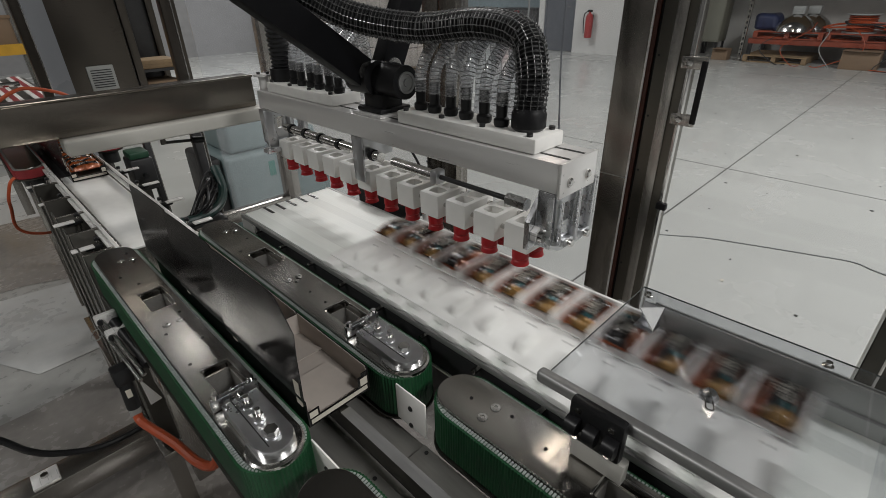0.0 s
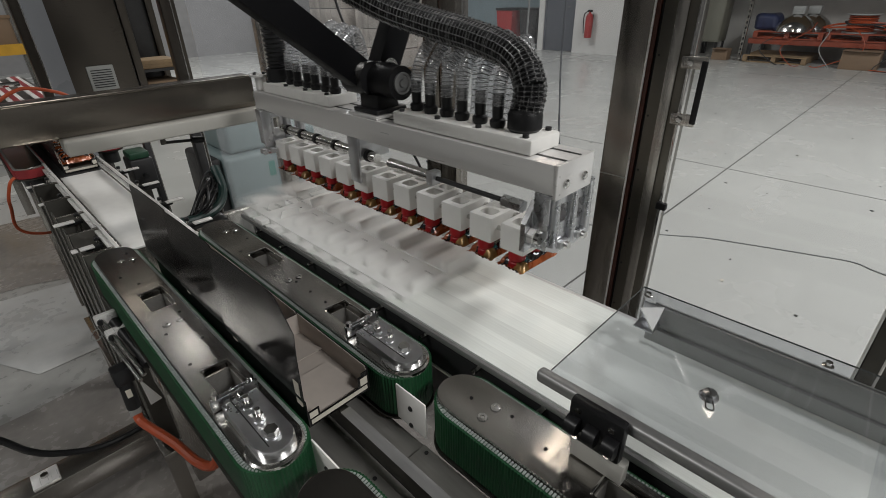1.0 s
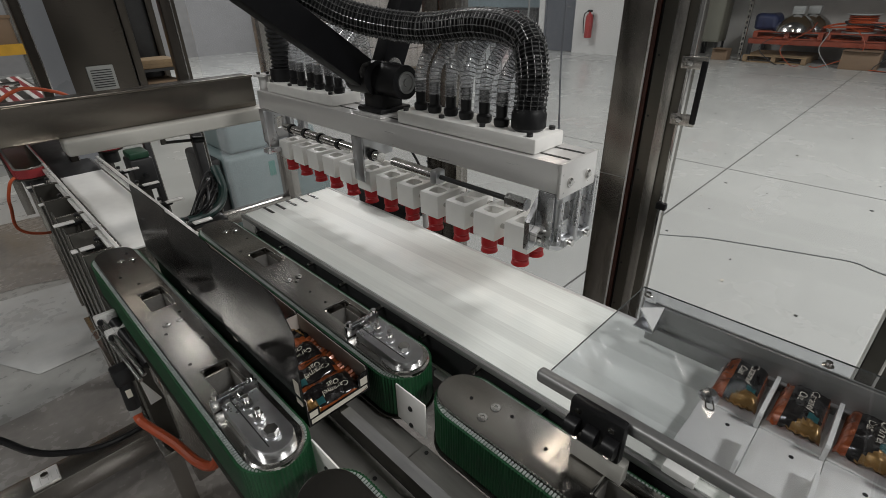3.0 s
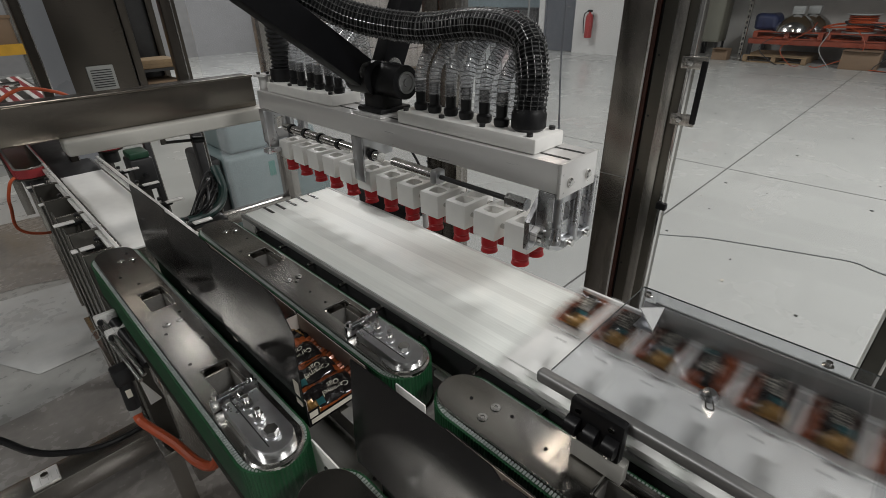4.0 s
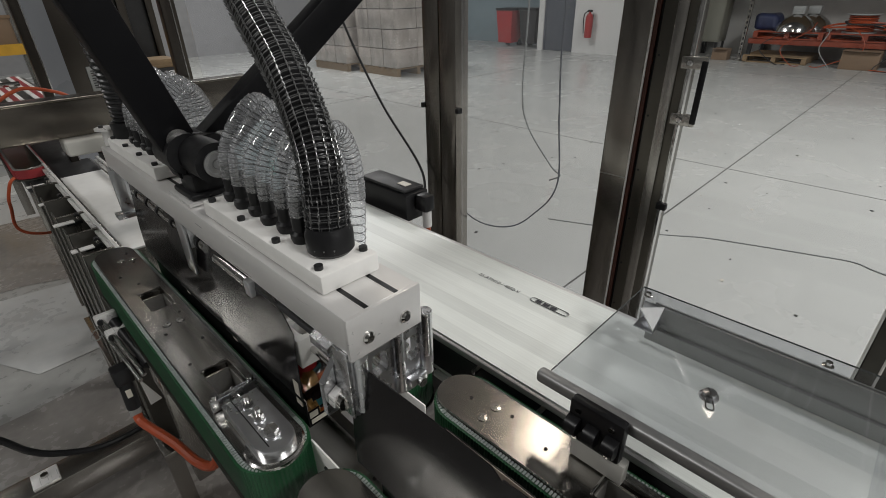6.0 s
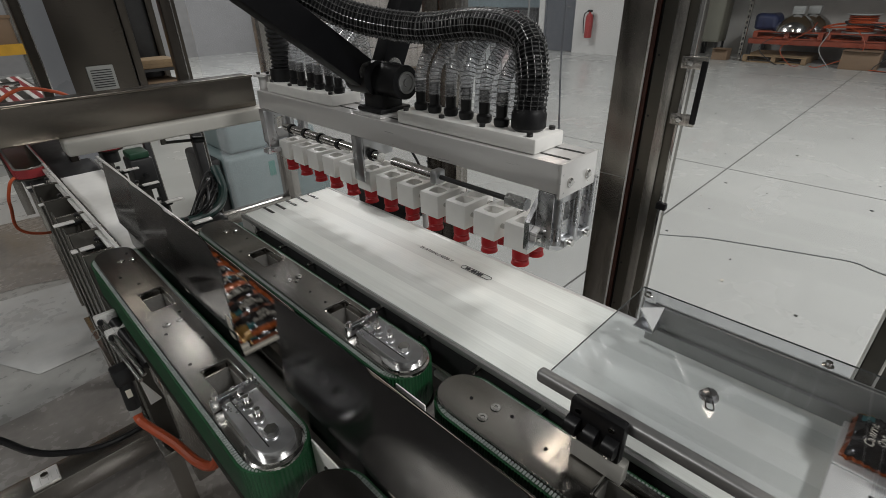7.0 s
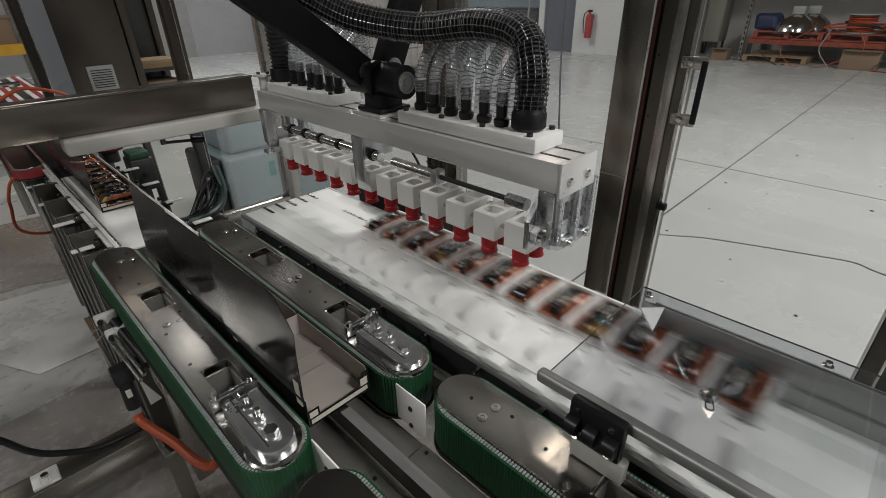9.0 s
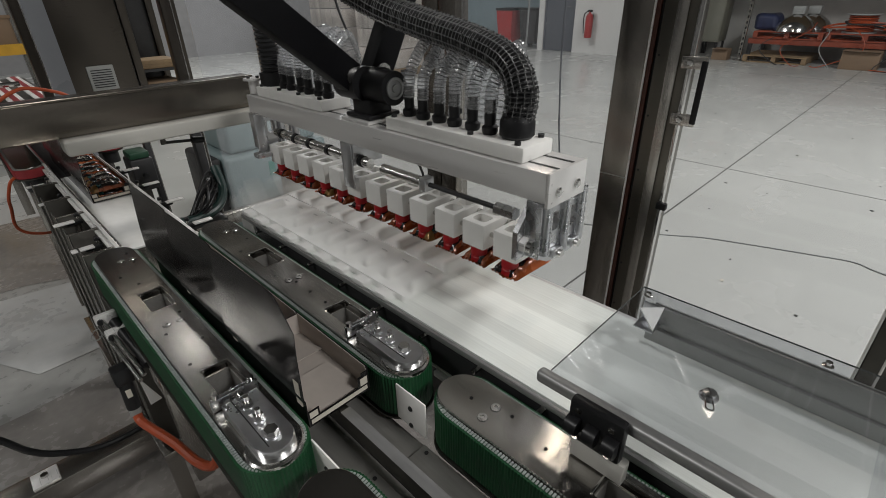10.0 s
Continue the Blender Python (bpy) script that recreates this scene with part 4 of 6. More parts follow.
def gripper_head():
    t = thing("gripper_head", "aluminium gripper head with twelve white vacuum blocks and red cups", "gripper head", at=H0)
    o = tuple(-H0)
    ya, yb = 0.3085, 1.129
    part("beam", block((0.515, ya, 1.144), (0.602, yb, 1.185), 0.001), ALU, t, "anodised aluminium profile beam", at=o)
    for x in (0.541, 0.577):
        part("slot", block((x - 0.0025, ya, 1.1852), (x + 0.0025, yb, 1.1856)), BLACK, t, at=o)
    e = part("end_plate", block((0.514, 0.303, 1.138), (0.603, 0.3082, 1.186), 0.0012), ALU, t, at=o)
    for x in (0.536, 0.581):
        part("screw", lathe([(0.0065, 0), (0.0065, 0.002), (0.004, 0.004), (0, 0.004)], 14, at=(x, 0.303, 1.157), axis=(0, -1, 0)), BRIGHT, e)
    # end bracket, a milled plate with windows and a round lower corner, below each end
    for y in (0.313, 1.112):
        pts = [(0.516, 1.1435), (0.516, 1.062), (0.540, 1.049), (0.556, 1.046), (0.562, 1.052), (0.578, 1.052), (0.584, 1.045), (0.606, 1.045), (0.619, 1.051), (0.625, 1.064), (0.625, 1.125), (0.602, 1.1435)]
        bm = bmesh.new()
        a = [bm.verts.new((x, y, z)) for x, z in pts]
        c = [bm.verts.new((x, y + 0.012, z)) for x, z in pts]
        bm.faces.new(a)
        bm.faces.new(c[::-1])
        for q in range(len(pts)):
            bm.faces.new((a[q], c[q], c[(q + 1) % len(pts)], a[(q + 1) % len(pts)]))
        b = part("end_bracket", bm, ALU_RAW, t, "milled aluminium end bracket", at=o)
        cut_holes(b, [((0.543, y - 0.02, 1.094), (0.562, y + 0.03, 1.122), 0.005), ((0.588, y - 0.02, 1.086), (0.604, y + 0.03, 1.118), 0.005)])
        part("web", block((0.513, y - 0.003, 1.062), (0.5158, y + 0.022, 1.1435), 0.001), ALU_RAW, t, at=o)
        for x, r, za in ((0.5285, 0.0085, 1.066), (0.5755, 0.0075, 1.058), (0.6145, 0.0085, 1.060)):
            part("column", rod((x, y - 0.001, za), (x, y - 0.001, 1.142), r, 20), ALU_RAW, t, "round guide column", at=o)
        for x in (0.5525, 0.5965):
            part("clamp_bar", block((x - 0.012, y - 0.010, 1.056), (x + 0.012, y, 1.068), 0.002), ALU_RAW, t, at=o)
            part("bolt", rod((x, y - 0.016, 1.062), (x, y - 0.010, 1.062), 0.0055, 12), BRIGHT, t, at=o)
    bm = bmesh.new()
    pts = [(0.530, 1.138), (0.545, 1.138), (0.522, 1.098), (0.522, 1.058), (0.499, 1.058), (0.499, 1.10)]
    a = [bm.verts.new((x, 0.336, z)) for x, z in pts]
    c = [bm.verts.new((x, 0.344, z)) for x, z in pts]
    bm.faces.new(a)
    bm.faces.new(c[::-1])
    for q in range(6):
        bm.faces.new((a[q], c[q], c[(q + 1) % 6], a[(q + 1) % 6]))
    part("pusher", bm, ALU_RAW, t, "aluminium pusher lever", at=o)
    part("pusher_rod", rod((0.512, 0.318, 1.08), (0.512, 0.336, 1.08), 0.009, 14), BRIGHT, t, at=o)
    part("pusher_nut", rod((0.512, 0.326, 1.08), (0.512, 0.3355, 1.08), 0.012, 6), ALU, t, at=o)
    # shafts that the blocks slide on
    for x, z in ((0.548, 1.052), (0.588, 1.052)):
        part("shaft", rod((x, 0.318, z), (x, 1.115, z), 0.004, 12), BRIGHT, t, at=o)
    cyl = part("air_cylinder", rod((0.535, 0.70, 1.108), (0.535, 1.05, 1.108), 0.0095, 18), BRIGHT, t, "slim stainless air cylinder", at=o)
    for y in (0.72, 0.83, 0.90, 0.96, 1.02):
        part("band", rod((0.535, y, 1.108), (0.535, y + 0.009, 1.108), 0.0112, 18), BLACK, cyl)
    part("cylinder_rod", rod((0.533, 0.40, 1.108), (0.533, 0.55, 1.108), 0.004, 12), DARK, t, at=o)
    part("air_cylinder", rod((0.533, 0.55, 1.108), (0.533, 0.66, 1.108), 0.0095, 18), BRIGHT, t, at=o)
    part("rod_end", rod((0.533, 0.365, 1.108), (0.533, 0.40, 1.108), 0.010, 6), ALU_RAW, t, at=o)
    part("rod_clevis", block((0.522, 0.54, 1.096), (0.544, 0.556, 1.12), 0.003), ALU_RAW, t, at=o)
    hang = part("hanger", block((0.516, 0.733, 1.055), (0.520, 0.765, 1.143), 0.001), ALU_RAW, t, "folded aluminium hanger", at=o)
    part("hanger_web", block((0.5205, 0.733, 1.10), (0.59, 0.737, 1.143), 0.001), ALU_RAW, t, at=o)
    far = bmesh.new()
    block((0.508, 1.10, 1.04), (0.53, 1.108, 1.143), 0.002, far)
    block((0.495, 1.085, 1.045), (0.53, 1.11, 1.056), 0.002, far)
    part("end_stop", far, ALU_RAW, t, at=o)
    # white manifold blocks and their screws
    mans = []
    for ya2, yb2 in ((0.352, 0.632), (0.825, 1.09)):
        m = part("manifold", block((0.523, ya2, 1.1858), (0.592, yb2, 1.207), 0.003), WHITE, t, "white plastic vacuum manifold", at=o)
        for k in range(4):
            for x in (0.531, 0.584):
                y = ya2 + 0.015 + k * (yb2 - ya2 - 0.03) / 3
                part("screw", rod((x, y, 1.207), (x, y, 1.2115), 0.0045, 12), DARK, m)
        mans.append(m)
        for k in range(6):
            y = (0.432 if ya2 < 0.5 else 0.84) + k * 0.0345
            x = 0.552 + 0.002 * (k % 2)
            f = part("hose_fitting", lathe([(0.010, 0), (0.0115, 0.004), (0.0115, 0.010), (0.008, 0.013), (0.0085, 0.035), (0.0075, 0.036), (0.0075, 0.046), (0, 0.046)], 14, at=(x, y, 1.207)), BLACK, m, "black push-in fitting")
            top = 1.305 + 0.004 * (k % 3)
            drop = [(x, y, 1.236), (x + 0.004, y - 0.001, 1.272), (x + 0.026, y - 0.004, top - 0.006), (x + 0.055, y - 0.002, top + 0.012), (x + 0.078, y + 0.008, top - 0.016), (x + 0.085, y + 0.012, 1.24), (x + 0.078, y + 0.012, 1.17), (0.618, y + 0.01, 1.10)]
            pth = spline(drop, 64)
            part("vacuum_tube", sweep(pth, lambda i: 0.0086 + (0.0009 if i % 2 else 0.0), 14, caps=False), TUBE, m, "clear ribbed vacuum tube")
            coil = []
            fine = spline(drop, 480)
            side = Vector((0, 1, 0))
            for i, p in enumerate(fine[:-1]):
                d = (fine[i + 1] - p).normalized()
                side = (side - side.dot(d) * d).normalized()
                ang = i * math.pi / 5
                coil.append(p + 0.0092 * (math.cos(ang) * side + math.sin(ang) * d.cross(side)))
            part("wire_spiral", sweep(coil, 0.0006, 3, caps=False), WIRE, m, "grey wire spiral in the tube wall")
    # far corner post of the head
    cp = part("corner_post", rod((0.535, 1.122, 1.186), (0.535, 1.122, 1.216), 0.012, 16), ALU, t, at=o)
    part("cap", rod((0.535, 1.122, 1.216), (0.535, 1.122, 1.220), 0.022, 24), ALU, cp)
    for s in (-0.009, 0.009):
        part("screw", rod((0.535 + s, 1.122 - s * 0.5, 1.220), (0.535 + s, 1.122 - s * 0.5, 1.225), 0.004, 10), DARK, cp)
    # wrist
    part("wrist_plate", block((0.518, 0.672, 1.1857), (0.600, 0.752, 1.191), 0.001), ALU, t, at=o)
    w = part("wrist", block((0.532, 0.682, 1.191), (0.582, 0.735, 1.225), 0.006), BLACK, t, "black wrist joint of the robot", at=o)
    part("foot", block((0.524, 0.676, 1.1912), (0.594, 0.745, 1.2), 0.003), BLACK, w)
    part("hub", rod((0.558, 0.645, 1.245), (0.558, 0.775, 1.245), 0.028, 28), BLACK, w)
    for ry in (0.7055, 0.748):
        part("ring", rod((0.558, ry, 1.245), (0.558, ry + 0.007, 1.245), 0.0305, 28), BRIGHT, w)
    part("bearing_cap", lathe([(0.018, 0), (0.018, 0.003), (0.014, 0.003), (0.013, 0.001), (0.007, 0.001), (0.006, 0.003), (0, 0.003)], 24, at=(0.558, 0.6445, 1.245), axis=(0, -1, 0)), BAR, w)
    part("yoke", block((0.535, 0.69, 1.22), (0.582, 0.74, 1.262), 0.008), BLACK, w)
    # far hose, standing up from the far manifold
    pth = spline([(0.562, 1.075, 1.205), (0.562, 1.075, 1.26), (0.556, 1.065, 1.33), (0.54, 1.03, 1.42), (0.50, 0.98, 1.52)], 110)
    part("hose_collar", rod((0.562, 1.075, 1.2072), (0.562, 1.075, 1.235), 0.029, 24), BLACK, t, at=o)
    part("vacuum_hose", sweep(pth, lambda i: (0.0205, 0.0238, 0.0238, 0.0205)[i % 4], 20), RUBBER, t, "black corrugated vacuum hose", at=o)
    part("hose_collar", lathe([(0.021, 0), (0.0245, 0.004), (0.0245, 0.022), (0.0225, 0.026), (0.0215, 0.03)], 24, at=(0.562, 0.392, 1.2072)), BLACK, t, at=o)
    return t


head = gripper_head()


def vacuum_block():
    """One white block with two bores through its top and a pair of red bellows cups."""
    b = part("vacuum_block", vacuum_block_meshes(), WHITE, head, "white plastic block with two red suction cups")
    cut_holes(b, [((-0.026, -0.015, -0.022), (-0.002, 0.013, 0.02), 0.006), ((0.006, -0.015, -0.022), (0.030, 0.013, 0.02), 0.006)])
    for p in b.data.polygons:
        p.use_smooth = True
    b.data.set_sharp_from_angle(angle=radians(35))
    kids = []
    for x in (-0.0205, 0.0195):
        prof = [(0.006, -0.0432), (0.012, -0.044), (0.0135, -0.047), (0.0135, -0.059), (0.0118, -0.0605), (0.0118, -0.062), (0.0132, -0.064), (0.0132, -0.067), (0.0145, -0.071), (0.013, -0.0712), (0.008, -0.066), (0, -0.066)]
        kids.append(part("suction_cup", lathe(prof, 22, at=(x, 0, 0)), RED, b, "red silicone bellows cup"))
        kids.append(part("fitting", rod((x, -0.001, -0.0218), (x, -0.001, -0.012), 0.006, 10), BLACK, b))
    for x in (-0.019, 0.021):
        kids.append(part("bush", rod((x, 0.0225, -0.012), (x, 0.026, -0.012), 0.0055, 12), BLACK, b))
    kids.append(part("slide_pin", rod((0.024, -0.032, -0.012), (0.024, -0.0226, -0.012), 0.0048, 12), BRIGHT, b))
    blocks = [b]
    for i in range(11):
        nb = b.copy()
        scene.collection.objects.link(nb)
        for k in kids:
            c = k.copy()
            scene.collection.objects.link(c)
            c.parent = nb
        blocks.append(nb)
    return blocks


BLOCKS = vacuum_block()


def forearm(name, length, w, h, slab):
    """A robot arm that turns about the wrist; it runs along its own x from the joint."""
    a = part(name, block((-0.03, -w / 2, -h / 2), (length, w / 2, h / 2), 0.003, seg=2), CARBON, head, slab)
    part("collar", rod((0, -w / 2 - 0.012, 0), (0, w / 2 + 0.012, 0), h / 2 + 0.004, 24), BLACK, a)
    part("ring", rod((0.02, -w / 2 - 0.001, 0), (0.02, -w / 2 - 0.0045, 0), 0.016, 20), BRIGHT, a)
    return a


ARM_A = forearm("forearm", 0.62, 0.036, 0.050, "long black robot forearm")
ARM_B = forearm("forearm", 0.62, 0.035, 0.048, "second black robot forearm")


def hose_pieces(n=26):
    """The near hose, a chain of rigid corrugated rings that follow its bend."""
    t = thing("vacuum_hose", "thick black corrugated vacuum hose arching over the gripper head", "hose")
    L = 0.0125
    prof, crests = [], []
    for k in range(4):
        z = -L + k * 2 * L / 4
        prof += [(0.0182, z), (0.0212, z + 0.0018), (0.0212, z + 0.0036), (0.0182, z + 0.0054)]
        crests.append(z + 0.0027)
    ring = lathe(prof, 32)
    for z in crests:
        lathe([(0.0210, z - 0.0006), (0.0220, z), (0.0210, z + 0.0006)], 32, ring, mi=1)
    for k in range(14):
        a = 2 * math.pi * (k + 0.5) / 14
        x, y = 0.0217 * math.cos(a), 0.0217 * math.sin(a)
        rod((x, y, -L - 0.001), (x, y, L + 0.001), 0.00045, 6, ring, mi=1)
        for z in crests:
            rod((x, y, z - 0.001), (x * 1.06, y * 1.06, z + 0.001), 0.0009, 6, ring, mi=1)
    me = finish(ring, 25)
    me.materials.append(RUBBER)
    me.materials.append(WIRE)
    pieces = []
    for i in range(n):
        p = part("hose_ring", me, RUBBER, t)
        pieces.append(p)
    return t, pieces


HOSE, HOSE_RINGS = hose_pieces()
# ---- packs, trays, cartons ----
PACK_X, TRAY_Z = 0.567, 0.937


def pack_meshes():
    """A flow-wrapped bar: a creased pillow of film with fluted end seals; a dark face, orange flanks, a gold corner."""
    out = []
    for seed in range(4):
        rng = random.Random(seed)
        bm = bmesh.new()
        nx, ny = 26, 14
        lx, ly = 0.0468, 0.0258
        top, bot = {}, {}
        for i in range(nx + 1):
            u = -1 + 2 * i / nx
            fill = max(0.0, 1 - abs(u / 0.84) ** 6) if abs(u) < 0.84 else 0.0
            for j in range(ny + 1):
                v = -1 + 2 * j / ny
                hgt = fill ** 0.5 * (1 - abs(v) ** 3.6) ** 0.5
                wob = noise.noise(Vector((u * 3, v * 2.4, seed * 7.3))) * 0.0045 + noise.noise(Vector((u * 8, v * 5, seed * 3.1))) * 0.0034 + abs(noise.noise(Vector((u * 5 + v * 3, v * 4 - u * 2, seed * 9.1)))) * 0.004 - 0.001
                crease = 0.0016 * max(0.0, 1 - abs(v - 0.25 * math.sin(u * 3 + seed) - 0.35) / 0.12) * fill
                wid = ly * (0.94 + 0.06 * (1 - fill)) if fill else ly * 0.98
                x = u * lx + (rng.uniform(-0.0008, 0.0008) if abs(u) == 1 else 0)
                flute = 0.0012 * (1 if j % 2 else -1) if not fill else 0
                end = max(0.0, (abs(u) - 0.7) / 0.3)
                flute += end * (0.003 + 0.005 * noise.noise(Vector((u * 3 + seed, v * 2.0, seed * 5.7))))
                zt = 0.006 + hgt * (0.0150 + wob) - crease + flute
                zb = 0.006 - hgt * 0.0058 + max(flute, -0.004)
                edge = abs(v) == 1 or abs(u) == 1
                top[i, j] = bm.verts.new((x, v * wid, zt if not edge else (zt + zb) / 2))
                bot[i, j] = top[i, j] if edge else bm.verts.new((x, v * wid, zb - (0 if fill else 0.0006)))
        for i in range(nx):
            for j in range(ny):
                u, v = (i + 0.5) / nx, (j + 0.5) / ny
                f = bm.faces.new((top[i, j], top[i + 1, j], top[i + 1, j + 1], top[i, j + 1]))
                mi = 1
                if v < 0.24 + 0.05 * math.sin(seed * 2) or u < 0.06 or v > 0.93:
                    mi = 0
                if u > 0.78 and v > 0.3 + 1.6 * (1 - u) and u < 0.97:
                    mi = 2
                if u < 0.2 and v > 0.72 and seed % 2:
                    mi = 0
                if 0.66 < u < 0.78 and 0.66 < v < 0.88:
                    mi = 3
                f.material_index = mi
                g = bm.faces.new((bot[i, j], bot[i, j + 1], bot[i + 1, j + 1], bot[i + 1, j])) if len({bot[i, j], bot[i, j + 1], bot[i + 1, j + 1], bot[i + 1, j]}) == 4 else None
                if g:
                    g.material_index = 4 if 0.42 < v < 0.5 else 0
        me = finish(bm, 50)
        for mt in (FILM_O, FILM_K, FILM_Y, FILM_T, FILM_S):
            me.materials.append(mt)
        out.append(me)
    return out


PACK_MESH = pack_meshes()


def flavour_print(pack):
    """The flavour's two words, laid on the wrapper's face."""
    tree = BVHTree.FromPolygons([v.co for v in pack.vertices], [tuple(p.vertices) for p in pack.polygons])
    bm = bmesh.new()
    for word, size, x, y in (("Caramel", 0.0118, -0.027, 0.003), ("Oat", 0.0118, -0.018, -0.0075)):
        cu = bpy.data.curves.new("text", "FONT")
        cu.body, cu.size, cu.shear, cu.resolution_u = word, size, 0.15, 2
        ob = new("text", cu)
        me = bpy.data.meshes.new_from_object(ob)
        bpy.data.objects.remove(ob)
        me.transform(Matrix.Translation((x, y, 0)))
        bm.from_mesh(me)
    for v in bm.verts:
        hit = tree.ray_cast(Vector((v.co.x, v.co.y, 0.1)), Vector((0, 0, -1)))[0]
        v.co.z = (hit.z if hit else 0.02) + 0.0006
    return finish(bm, 0)


WORDS = [flavour_print(me) for me in PACK_MESH]


def new_pack(k, group):
    p = part("snack_bar", PACK_MESH[k % 4], None)
    part("print", WORDS[k % 4], CREAM, p, "cream lettering on a dark band")
    return tagged(p, "orange and black foil-wrapped snack bar", "snack bar", group)


def tray_meshes():
    base = bmesh.new()
    p = PITCH
    block((0.421, 0.0003, DECK + 0.0008), (0.5235, p - 0.0003, DECK + 0.0135), 0.0006, base)
    block((0.5237, 0.0003, DECK + 0.0008), (0.622, p - 0.0003, DECK + 0.0155), 0.0006, base)
    # toe at the outer edge, with a notch beside it
    block((0.401, p * 0.40, DECK + 0.001), (0.4208, p * 0.93, DECK + 0.0115), 0.0012, base)
    fin = bmesh.new()
    pts = [(0.5240, 0.0155), (0.5200, 0.0136), (0.5180, 0.034), (0.5200, 0.0365), (0.622, 0.0365), (0.622, 0.0155)]
    for s in (0.0005,):
        a = [fin.verts.new((x, s, DECK + z)) for x, z in pts]
        b = [fin.verts.new((x, s + 0.0045, DECK + z)) for x, z in pts]
        fin.faces.new(a)
        fin.faces.new(b[::-1])
        n = len(pts)
        for i in range(n):
            fin.faces.new((a[i], b[i], b[(i + 1) % n], a[(i + 1) % n]))
    stub = bmesh.new()
    pts = [(0.436, 0.0136), (0.443, 0.0285), (0.446, 0.030), (0.481, 0.030), (0.4825, 0.0285), (0.484, 0.0136)]
    a = [stub.verts.new((x, 0.0008, DECK + z)) for x, z in pts]
    b = [stub.verts.new((x, 0.0048, DECK + z)) for x, z in pts]
    stub.faces.new(a)
    stub.faces.new(b[::-1])
    for i in range(6):
        stub.faces.new((a[i], b[i], b[(i + 1) % 6], a[(i + 1) % 6]))
    back = bmesh.new()
    block((0.6222, 0.0005, DECK + 0.0008), (0.628, p - 0.0015, DECK + 0.030), 0.001, back)
    hole = rod((0.503, 0.0265, DECK + 0.0105), (0.503, 0.0265, DECK + 0.0139), 0.0024, 12)
    return [finish(m, 30) for m in (base, fin, stub, back, hole)]


TRAY_MESH = tray_meshes()


def new_tray():
    t = thing("product_tray", "white plastic product tray with an upright fin, riding on the belt", "product tray", "belt trays")
    for n, me, m in zip(("base", "fin", "stub", "back_stop", "screw_hole"), TRAY_MESH, (TRAY_WHITE, TRAY_WHITE, TRAY_WHITE, TRAY_WHITE, BLACK)):
        part(n, me, m, t)
    return t


CARTON_L = 4 * TIGHT + 0.006
CX0, CX1, CZ = 0.187, 0.2865, 0.873


